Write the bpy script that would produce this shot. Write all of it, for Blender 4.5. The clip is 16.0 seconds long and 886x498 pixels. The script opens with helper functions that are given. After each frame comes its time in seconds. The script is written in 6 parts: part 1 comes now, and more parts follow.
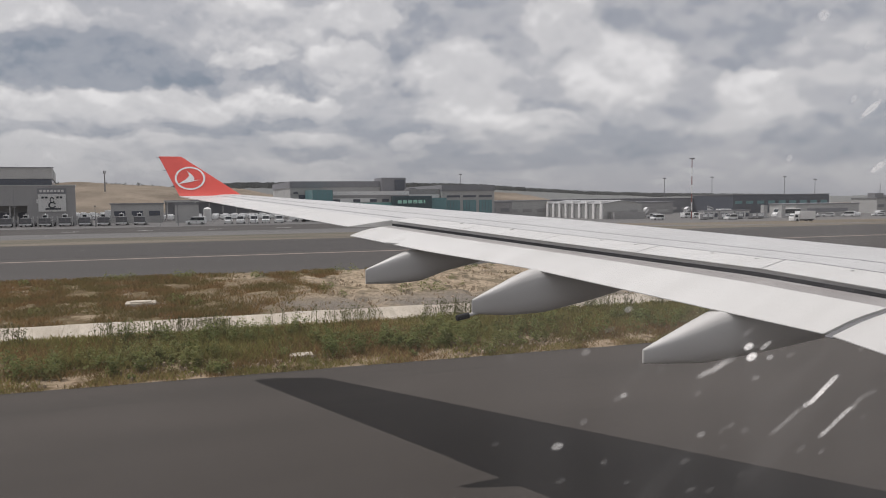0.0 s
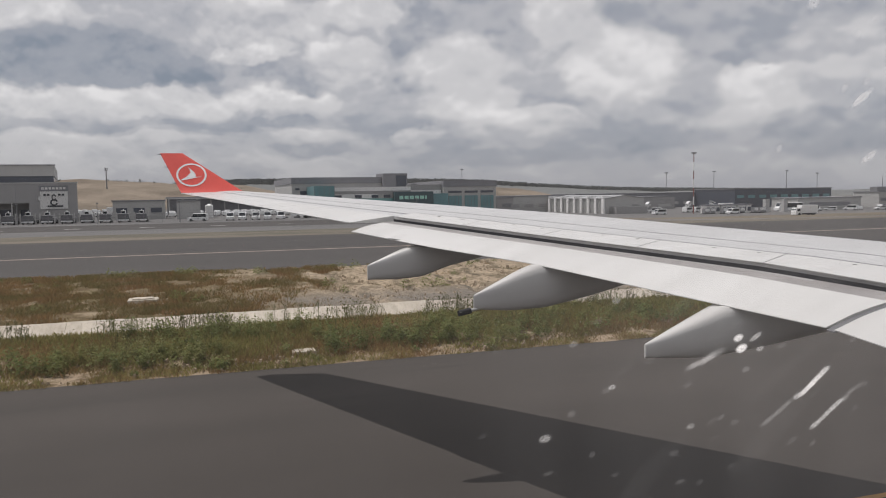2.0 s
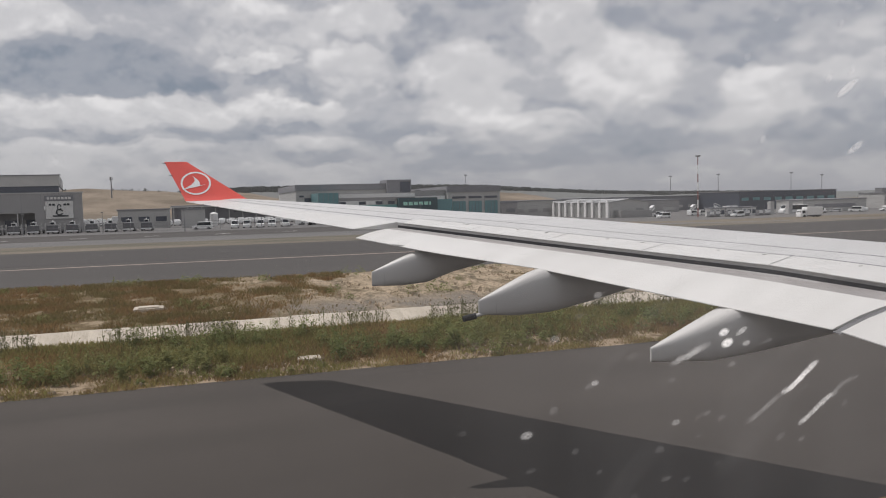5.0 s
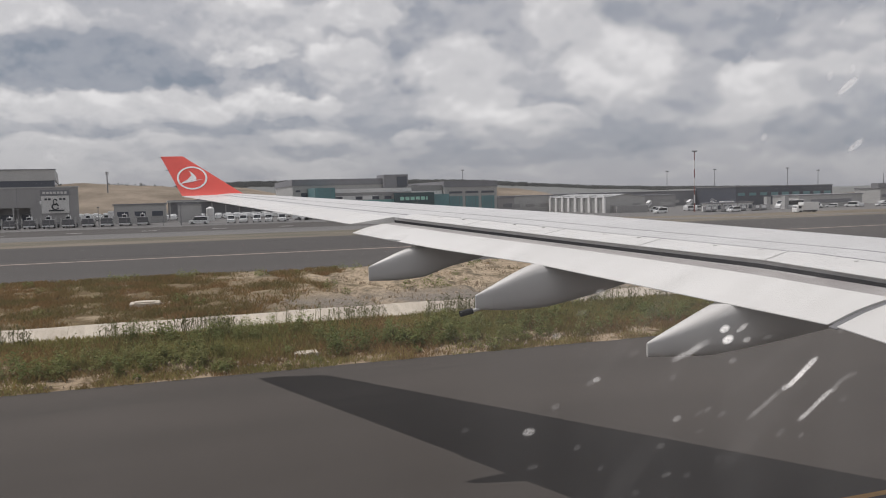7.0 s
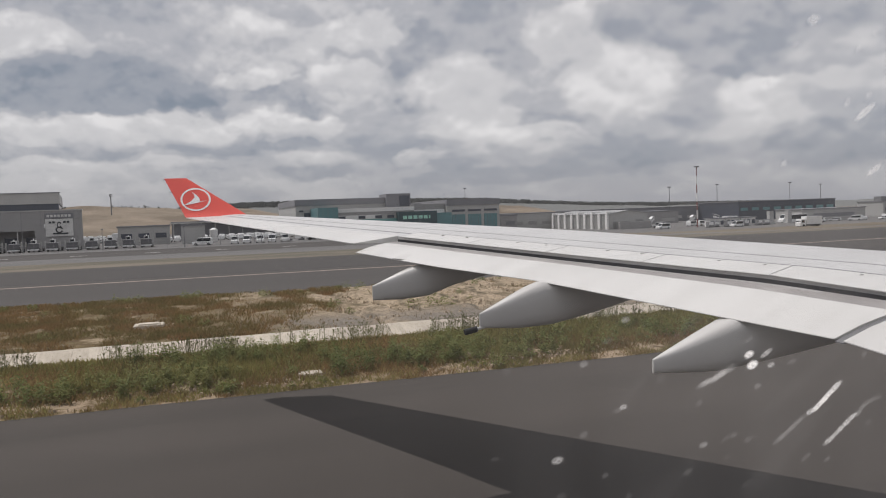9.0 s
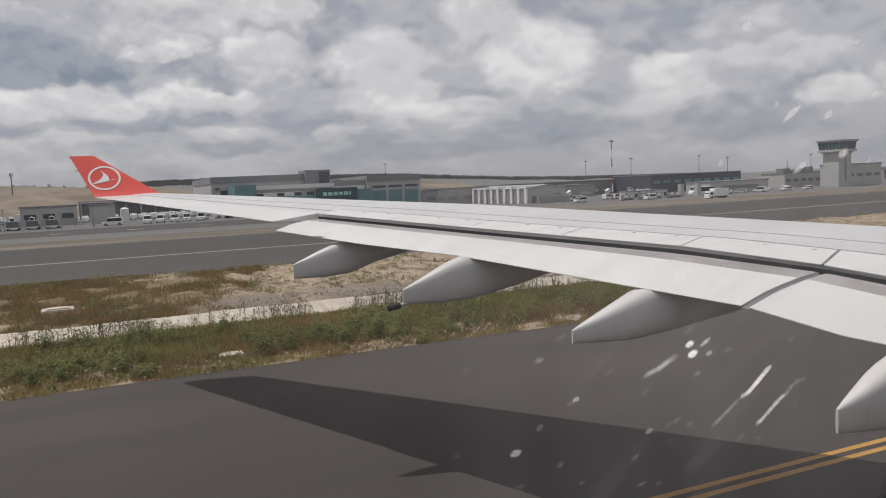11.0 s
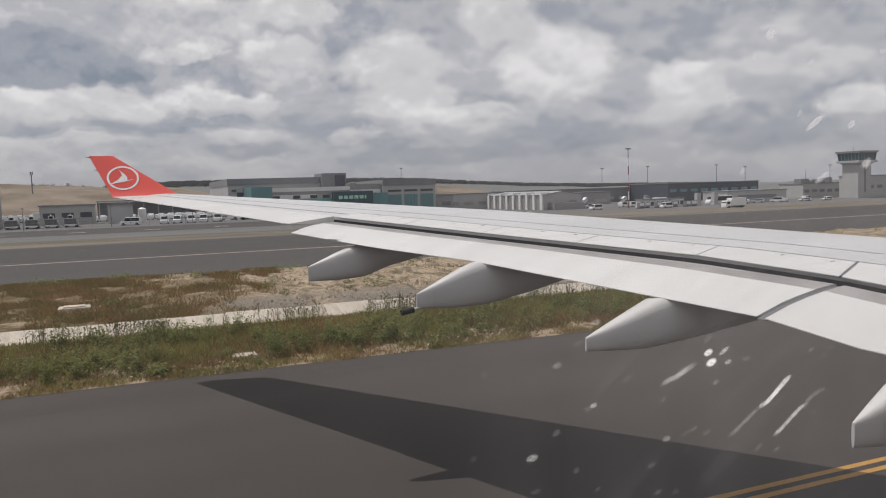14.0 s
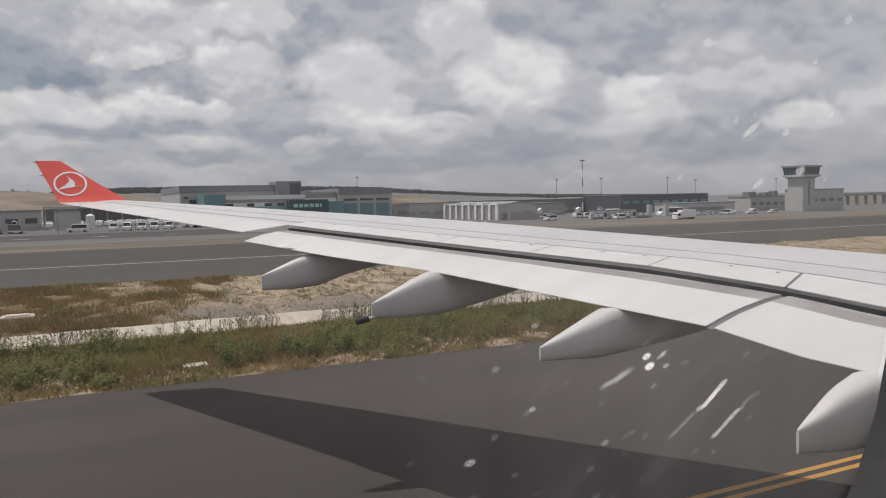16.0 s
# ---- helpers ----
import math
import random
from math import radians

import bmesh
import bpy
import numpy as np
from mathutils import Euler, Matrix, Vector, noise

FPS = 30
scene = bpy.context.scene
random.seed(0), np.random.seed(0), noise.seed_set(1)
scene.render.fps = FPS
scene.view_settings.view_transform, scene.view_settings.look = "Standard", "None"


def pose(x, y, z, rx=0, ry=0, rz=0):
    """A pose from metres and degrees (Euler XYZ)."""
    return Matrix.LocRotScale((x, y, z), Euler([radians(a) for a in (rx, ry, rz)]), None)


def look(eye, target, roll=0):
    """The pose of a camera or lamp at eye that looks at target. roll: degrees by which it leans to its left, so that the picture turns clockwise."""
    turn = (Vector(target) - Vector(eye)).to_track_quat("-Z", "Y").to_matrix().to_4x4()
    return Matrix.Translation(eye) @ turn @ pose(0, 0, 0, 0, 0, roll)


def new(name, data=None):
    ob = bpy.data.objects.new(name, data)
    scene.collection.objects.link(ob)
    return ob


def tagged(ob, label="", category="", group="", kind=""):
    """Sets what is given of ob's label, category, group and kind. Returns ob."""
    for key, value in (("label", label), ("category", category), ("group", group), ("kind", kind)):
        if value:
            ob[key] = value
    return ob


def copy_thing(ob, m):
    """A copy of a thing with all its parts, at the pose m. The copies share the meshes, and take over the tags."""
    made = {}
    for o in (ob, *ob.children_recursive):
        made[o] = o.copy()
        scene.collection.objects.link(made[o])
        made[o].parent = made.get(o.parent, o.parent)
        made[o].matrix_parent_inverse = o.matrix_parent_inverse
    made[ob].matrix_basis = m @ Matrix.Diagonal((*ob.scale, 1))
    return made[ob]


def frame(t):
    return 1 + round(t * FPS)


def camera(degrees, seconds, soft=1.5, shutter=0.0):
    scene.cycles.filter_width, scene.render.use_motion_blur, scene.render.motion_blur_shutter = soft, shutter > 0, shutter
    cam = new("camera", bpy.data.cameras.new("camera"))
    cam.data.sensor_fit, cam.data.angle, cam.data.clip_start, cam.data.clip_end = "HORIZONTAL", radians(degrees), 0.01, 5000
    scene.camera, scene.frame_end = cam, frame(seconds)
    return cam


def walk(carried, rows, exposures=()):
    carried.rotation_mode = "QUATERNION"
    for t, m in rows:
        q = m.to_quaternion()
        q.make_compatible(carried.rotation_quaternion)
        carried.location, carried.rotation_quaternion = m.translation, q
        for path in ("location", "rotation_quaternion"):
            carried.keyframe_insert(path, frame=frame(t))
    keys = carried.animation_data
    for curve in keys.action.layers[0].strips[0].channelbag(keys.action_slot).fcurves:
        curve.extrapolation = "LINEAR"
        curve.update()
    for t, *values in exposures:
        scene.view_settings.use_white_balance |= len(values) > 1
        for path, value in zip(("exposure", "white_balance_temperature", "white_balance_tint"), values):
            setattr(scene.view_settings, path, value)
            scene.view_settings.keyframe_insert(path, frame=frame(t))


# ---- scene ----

# ---- camera ----
cam = camera(60.0, 16.0, soft=1.05)
EYE_Z = 5.9
ROWS = [
    (0, -18.35, -3.75, 0.60),
    (0.5, -18.48, -4.17, 0.14),
    (1, -18.22, -4.02, 0.28),
    (1.5, -18.20, -3.95, 0.46),
    (2, -18.23, -4.08, 0.86),
    (2.5, -18.21, -4.03, 1.23),
    (3, -18.15, -3.69, 1.53),
    (3.5, -18.03, -3.61, 1.86),
    (4, -18.18, -3.38, 1.75),
    (4.2, -17.95, -3.68, 1.50),
    (6.3, -17.94, -3.59, 1.44),
    (6.5, -17.99, -3.71, 1.58),
    (7, -18.17, -4.03, 1.41),
    (7.5, -17.96, -3.86, 1.30),
    (8, -18.09, -3.59, 1.23),
    (10.3, -20.24, -2.30, 5.64),
    (10.5, -23.23, -4.28, 4.63),
    (10.7, -23.6, -5.22, 3.75),
    (11, -23.87, -4.71, 2.71),
    (11.5, -24.03, -4.24, 2.28),
    (12, -24.06, -3.99, 2.61),
    (12.5, -23.59, -4.22, 2.70),
    (13, -23.38, -4.28, 2.55),
    (13.5, -23.42, -3.89, 2.11),
    (14, -22.72, -4.29, 1.82),
    (14.5, -23.21, -3.78, 1.49),
    (15, -24.09, -3.37, 1.22),
    (15.5, -24.74, -3.46, 1.31),
    (16, -25.99, -3.67, 1.25),
]
# the small sway of the lens beside the window: seconds, sideways, up
SWAY = [(0, -0.0062, 0.0022), (2, -0.0024, 0.0012), (4, 0.0046, -0.0018), (7, 0.0024, -0.0009), (8, -0.0001, -0.0003),
        (10.5, -0.0068, 0.0075), (11, -0.0120, 0.0090), (12, -0.0062, 0.0047), (13, -0.0072, 0.0060), (14, -0.0134, 0.0087),
        (15, -0.0117, 0.0069), (16, -0.0090, 0.0068)]
ST, SX, SZ = zip(*SWAY)
walk(cam, [(t, pose(float(np.interp(t, ST, SX)), 0.0, EYE_Z + float(np.interp(t, ST, SZ)), 90 + p, r, y)) for t, y, p, r in ROWS],
     exposures=((0.0, 0.0, 6400, 14), (16.0, 0.0, 6400, 14)))

# ---- light ----
SUN_FROM = Vector((-0.375, 0.385, 1.0)).normalized()
world = bpy.data.worlds.new("sky")
scene.world = world
world.use_nodes = True


def sky_nodes(nt):
    n, l = nt.nodes, nt.links
    n.clear()
    out = n.new("ShaderNodeOutputWorld")
    sky = n.new("ShaderNodeTexSky")
    sky.sky_type = "NISHITA"
    sky.sun_disc = False
    sky.sun_elevation = math.asin(SUN_FROM.z)
    sky.sun_rotation = math.atan2(SUN_FROM.x, SUN_FROM.y)
    tc = n.new("ShaderNodeTexCoord")
    sep = n.new("ShaderNodeSeparateXYZ")
    l.new(tc.outputs["Generated"], sep.inputs[0])

    def m(op, a, b=None, c=None, clamp=False):
        q = n.new("ShaderNodeMath")
        q.operation, q.use_clamp = op, clamp
        for i, v in enumerate((a, b, c)):
            if v is None:
                continue
            if isinstance(v, (int, float)):
                q.inputs[i].default_value = v
            else:
                l.new(v, q.inputs[i])
        return q.outputs[0]

    x, y, z = sep.outputs
    comb = n.new("ShaderNodeCombineXYZ")
    l.new(x, comb.inputs[0])
    l.new(y, comb.inputs[1])
    l.new(m("MULTIPLY", m("POWER", m("MAXIMUM", z, 0.0), 0.8), 1.1), comb.inputs[2])

    def noise_tex(scale, detail, rough, off, dist=0.0):
        mp = n.new("ShaderNodeMapping")
        mp.inputs["Location"].default_value = off
        l.new(comb.outputs[0], mp.inputs[0])
        t = n.new("ShaderNodeTexNoise")
        t.inputs["Scale"].default_value = scale
        t.inputs["Detail"].default_value = detail
        t.inputs["Roughness"].default_value = rough
        t.inputs["Distortion"].default_value = dist
        l.new(mp.outputs[0], t.inputs["Vector"])
        return t.outputs["Fac"]

    def ramp(v, stops):
        r = n.new("ShaderNodeValToRGB")
        r.color_ramp.interpolation = "EASE"
        e = r.color_ramp.elements
        while len(e) < len(stops):
            e.new(0.5)
        for q, (p, c) in zip(e, stops):
            q.position, q.color = p, (*c, 1)
        l.new(v, r.inputs[0])
        return r.outputs[0]

    def step(v, lo, hi):
        q = n.new("ShaderNodeMapRange")
        q.interpolation_type = "SMOOTHSTEP"
        q.inputs[1].default_value, q.inputs[2].default_value = lo, hi
        l.new(v, q.inputs[0])
        return q.outputs[0]

    deg = 57.29578
    az = m("MULTIPLY", m("ARCTAN2", x, y), deg)
    el = m("MULTIPLY", m("ARCSINE", z), deg)
    # ragged edges: the cloud coordinates are torn at two sizes
    wa = m("ADD", m("SUBTRACT", noise_tex(10.0, 5.0, 0.5, (4.0, 0.3, 2.0)), 0.5), m("MULTIPLY", m("SUBTRACT", noise_tex(38.0, 3.0, 0.5, (1.0, 7.3, 2.0)), 0.5), 0.35))
    wb = m("ADD", m("SUBTRACT", noise_tex(11.0, 5.0, 0.5, (9.0, 5.3, 1.0)), 0.5), m("MULTIPLY", m("SUBTRACT", noise_tex(42.0, 3.0, 0.5, (3.0, 1.3, 8.0)), 0.5), 0.35))
    low = m("MULTIPLY", m("ADD", el, 2.0), 0.085, clamp=True)
    az = m("ADD", az, m("MULTIPLY", wa, 7.0))
    el = m("ADD", el, m("MULTIPLY", m("MULTIPLY", wb, 4.5), low))
    tone = m("ADD", 0.50, m("MULTIPLY", m("SUBTRACT", noise_tex(6.5, 4.0, 0.5, (2.4, 4.1, 0.6)), 0.5), 1.1))
    for spread, rows in ((0.16, BANKS), (0.24, PUFFS)):
        for a0, e0, ra, re, v in rows:
            du = m("MULTIPLY", m("SUBTRACT", az, a0), 1.0 / ra)
            dv = m("MULTIPLY", m("SUBTRACT", el, e0), 1.0 / re)
            rr = m("ADD", m("MULTIPLY", du, du), m("MULTIPLY", dv, dv))
            k = step(rr, 1.7, 0.45)
            goal = m("ADD", m("MULTIPLY", dv, spread * 0.5), v)
            tone = m("ADD", tone, m("MULTIPLY", m("MULTIPLY", k, CLOUD_HOLD), m("SUBTRACT", goal, tone)))
    # billows, lit from above
    for scale, off, amount in CLOUD_LAYERS:
        d0 = noise_tex(scale, 4.0, 0.5, off)
        d1 = noise_tex(scale, 3.0, 0.5, (off[0], off[1], off[2] + 0.35 / scale))
        tone = m("ADD", tone, m("MULTIPLY", m("SUBTRACT", d0, d1), amount))
    col = ramp(tone, ((0.0, (0.225, 0.262, 0.308)), (0.25, (0.325, 0.348, 0.382)), (0.5, (0.445, 0.453, 0.470)), (0.75, (0.585, 0.585, 0.582)), (1.0, (0.75, 0.745, 0.73))))
    hor = n.new("ShaderNodeMix")
    hor.data_type = "RGBA"
    hz = m("SUBTRACT", 1.0, m("DIVIDE", m("MAXIMUM", z, 0.0), 0.10), clamp=True)
    l.new(m("MULTIPLY", hz, 0.75), hor.inputs[0])
    l.new(col, hor.inputs[6])
    hor.inputs[7].default_value = (0.31, 0.318, 0.338, 1)
    b1 = n.new("ShaderNodeBackground")
    l.new(sky.outputs[0], b1.inputs[0])
    b1.inputs[1].default_value = 0.06
    b2 = n.new("ShaderNodeBackground")
    l.new(hor.outputs[2], b2.inputs[0])
    b2.inputs[1].default_value = CLOUD_LIGHT
    mix = n.new("ShaderNodeMixShader")
    mix.inputs[0].default_value = 0.93
    l.new(b1.outputs[0], mix.inputs[1])
    l.new(b2.outputs[0], mix.inputs[2])
    l.new(mix.outputs[0], out.inputs[0])


# cloud banks and lit puffs: bearing and height in degrees, half width, half height, tone
BANKS = [
    (-5.9, 9.3, 8.7, 1.8, 0.16),
    (0.1, 8.8, 2.3, 1.1, 0.08),
    (6.5, 9.1, 2.4, 1.3, 0.25),
    (16.6, 11.8, 1.9, 2.0, 0.28),
    (32.7, 11.9, 2.7, 1.7, 0.32),
    (40.8, 10.4, 2.5, 1.6, 0.38),
    (13.8, 6.1, 4.6, 1.1, 0.42),
    (3.2, 5.5, 5.1, 0.6, 0.30),
    (-7.8, 5.2, 5.8, 0.4, 0.36),
    (26.5, 8.0, 3.1, 1.8, 0.45),
    (31.5, 3.7, 5.3, 1.0, 0.22),
    (20.8, 2.7, 7.1, 0.7, 0.20),
    (9.1, 3.4, 3.3, 0.6, 0.28),
    (44.3, 3.5, 4.0, 1.3, 0.28),
    (-4.2, 11.9, 2.8, 0.8, 0.45),
    (35.3, 6.8, 3.4, 1.1, 0.46),
    (38.3, 11.1, 3.6, 1.9, 0.40),
    (51.7, 7.8, 3.4, 1.5, 0.48),
    (43.6, 4.4, 2.7, 1.0, 0.28),
]
PUFFS = [
    (-9.4, 12.1, 4.6, 1.4, 0.80),
    (5.4, 12.6, 4.7, 2.0, 0.85),
    (4.4, 10.3, 2.4, 0.6, 0.85),
    (-3.9, 6.5, 10.4, 0.9, 0.84),
    (11.4, 9.7, 3.5, 1.5, 0.80),
    (19.4, 8.2, 4.0, 3.2, 0.88),
    (30.7, 8.9, 4.2, 2.4, 0.92),
    (40.5, 7.4, 2.1, 1.3, 0.92),
    (7.2, 6.8, 3.8, 0.9, 0.84),
    (16.4, 4.3, 2.0, 0.5, 0.78),
    (-5.8, 4.1, 8.4, 0.5, 0.74),
    (27.5, 12.2, 2.8, 1.9, 0.86),
    (12.3, 13.2, 3.4, 1.4, 0.86),
    (43.6, 7.8, 2.0, 1.1, 0.70),
    (45.1, 10.0, 2.6, 1.6, 0.56),
    (51.3, 5.1, 2.6, 1.0, 0.90),
    (47.8, 7.4, 2.9, 1.1, 0.66),
    (8.8, 4.5, 2.4, 0.5, 0.76),
    (24.2, 5.8, 2.5, 0.8, 0.80),
]
CLOUD_LAYERS = [(13.0, (7.3, 2.2, 1.0), 0.8), (30.0, (1.3, 6.2, 3.0), 0.42), (70.0, (5.3, 3.2, 1.7), 0.15)]
CLOUD_HOLD = 0.85
CLOUD_LIGHT = 1.06
sky_nodes(world.node_tree)
sun = new("sun", bpy.data.lights.new("sun", "SUN"))
sun.data.energy, sun.data.angle, sun.data.color = 2.7, radians(0.6), (1.0, 0.965, 0.92)
sun.matrix_world = look(tuple(SUN_FROM * 200), (0, 0, 0))

# ---- materials ----
MATS = {}


def mat(name, base, second=None, rough=0.6, metal=0.0, scale=3.0, fine=40.0, bump=0.1, amount=0.5, per_object=0.0, spec=0.5, stretch=(1, 1, 1)):
    """A surface with two scales of variation between two colours and a fine relief."""
    if name in MATS:
        return MATS[name]
    mt = bpy.data.materials.new(name)
    MATS[name] = mt
    mt.use_nodes = True
    n, l = mt.node_tree.nodes, mt.node_tree.links
    bsdf = n["Principled BSDF"]
    second = second or tuple(c * 0.8 for c in base)
    tc = n.new("ShaderNodeTexCoord")
    mp = n.new("ShaderNodeMapping")
    mp.inputs["Scale"].default_value = stretch
    l.new(tc.outputs["Object"], mp.inputs[0])
    a = n.new("ShaderNodeTexNoise")
    a.inputs["Scale"].default_value, a.inputs["Detail"].default_value = scale, 5
    b = n.new("ShaderNodeTexNoise")
    b.inputs["Scale"].default_value, b.inputs["Detail"].default_value = fine, 3
    l.new(mp.outputs[0], a.inputs["Vector"])
    l.new(mp.outputs[0], b.inputs["Vector"])
    mr = n.new("ShaderNodeMapRange")
    mr.inputs[1].default_value, mr.inputs[2].default_value = 0.35, 0.65
    mr.inputs[4].default_value = amount
    l.new(a.outputs["Fac"], mr.inputs[0])
    add = n.new("ShaderNodeMath")
    add.operation = "MULTIPLY_ADD"
    l.new(b.outputs["Fac"], add.inputs[0])
    add.inputs[1].default_value = amount * 0.6
    l.new(mr.outputs[0], add.inputs[2])
    fac = add.outputs[0]
    if per_object:
        oi = n.new("ShaderNodeObjectInfo")
        ad = n.new("ShaderNodeMath")
        ad.operation = "MULTIPLY_ADD"
        l.new(oi.outputs["Random"], ad.inputs[0])
        ad.inputs[1].default_value = per_object
        l.new(fac, ad.inputs[2])
        fac = ad.outputs[0]
    mx = n.new("ShaderNodeMix")
    mx.data_type = "RGBA"
    l.new(fac, mx.inputs[0])
    mx.inputs[6].default_value, mx.inputs[7].default_value = (*base, 1), (*second, 1)
    l.new(mx.outputs[2], bsdf.inputs["Base Color"])
    bsdf.inputs["Roughness"].default_value = rough
    bsdf.inputs["Metallic"].default_value = metal
    bsdf.inputs["Specular IOR Level"].default_value = spec
    if bump:
        bp = n.new("ShaderNodeBump")
        bp.inputs["Strength"].default_value, bp.inputs["Distance"].default_value = bump, 0.02
        l.new(b.outputs["Fac"], bp.inputs["Height"])
        l.new(bp.outputs[0], bsdf.inputs["Normal"])
    return mt


def leaf_mat(name, stops):
    """Foliage: colour picked per blade from a row of colours, half matt, a little light let through."""
    mt = bpy.data.materials.new(name)
    mt.use_nodes = True
    n, l = mt.node_tree.nodes, mt.node_tree.links
    bsdf = n["Principled BSDF"]
    g = n.new("ShaderNodeNewGeometry")
    tc = n.new("ShaderNodeTexCoord")
    a = n.new("ShaderNodeTexNoise")
    a.inputs["Scale"].default_value, a.inputs["Detail"].default_value = 0.22, 4
    l.new(tc.outputs["Object"], a.inputs["Vector"])
    k = n.new("ShaderNodeMath")
    k.operation = "MULTIPLY_ADD"
    l.new(g.outputs["Random Per Island"], k.inputs[0])
    k.inputs[1].default_value = 0.42
    mr = n.new("ShaderNodeMapRange")
    mr.inputs[1].default_value, mr.inputs[2].default_value, mr.inputs[4].default_value = 0.33, 0.67, 0.58
    l.new(a.outputs["Fac"], mr.inputs[0])
    l.new(mr.outputs[0], k.inputs[2])
    r = n.new("ShaderNodeValToRGB")
    e = r.color_ramp.elements
    while len(e) < len(stops):
        e.new(0.5)
    for i, c in enumerate(stops):
        e[i].position, e[i].color = i / (len(stops) - 1), (*c, 1)
    l.new(k.outputs[0], r.inputs[0])
    l.new(r.outputs[0], bsdf.inputs["Base Color"])
    bsdf.inputs["Roughness"].default_value = 0.75
    bsdf.inputs["Specular IOR Level"].default_value = 0.2
    tl = n.new("ShaderNodeBsdfTranslucent")
    l.new(r.outputs[0], tl.inputs[0])
    mix = n.new("ShaderNodeMixShader")
    mix.inputs[0].default_value = 0.45
    l.new(bsdf.outputs[0], mix.inputs[1])
    l.new(tl.outputs[0], mix.inputs[2])
    l.new(mix.outputs[0], n["Material Output"].inputs[0])
    return mt


WING_WHITE = mat("wing_paint", (0.61, 0.605, 0.595), (0.49, 0.485, 0.475), rough=0.42, scale=0.7, fine=14, bump=0.015, amount=0.5, stretch=(0.5, 1.6, 1))
FLAP_WHITE = mat("flap_paint", (0.71, 0.70, 0.675), (0.57, 0.56, 0.535), rough=0.4, scale=0.9, fine=16, bump=0.015, amount=0.5, stretch=(0.4, 2, 1))
FLAP_PALE = mat("flap_nose_pale", (0.44, 0.43, 0.42), (0.33, 0.32, 0.31), rough=0.4, scale=1.2, fine=20, bump=0.02)
FLAP_GREY = mat("flap_nose_metal", (0.42, 0.40, 0.385), (0.22, 0.205, 0.20), rough=0.45, scale=0.9, fine=12, bump=0.02)
FAIRING_PAINT = mat("fairing_paint", (0.65, 0.635, 0.61), (0.52, 0.505, 0.48), rough=0.38, scale=1.1, fine=12, bump=0.015, stretch=(0.5, 1, 2))
# Near-black paint that stands in for the shade inside the flap slot.
SLOT_SHADE = mat("slot_shade", (0.045, 0.047, 0.055), (0.03, 0.03, 0.035), rough=0.7)
SEAM = mat("seam_sealant", (0.16, 0.16, 0.165), rough=0.7)
RED = mat("winglet_red", (0.82, 0.10, 0.075), (0.75, 0.088, 0.066), rough=0.38, scale=1.5, fine=20, bump=0.01)
LOGO_WHITE = mat("marking_white", (0.94, 0.93, 0.92), rough=0.4, bump=0)
BLACK_RUBBER = mat("black_rubber", (0.02, 0.02, 0.02), rough=0.8)
FUSELAGE = mat("fuselage_white", (0.7, 0.7, 0.7), rough=0.4)
LINING = mat("cabin_lining", (0.10, 0.098, 0.095), rough=0.7)


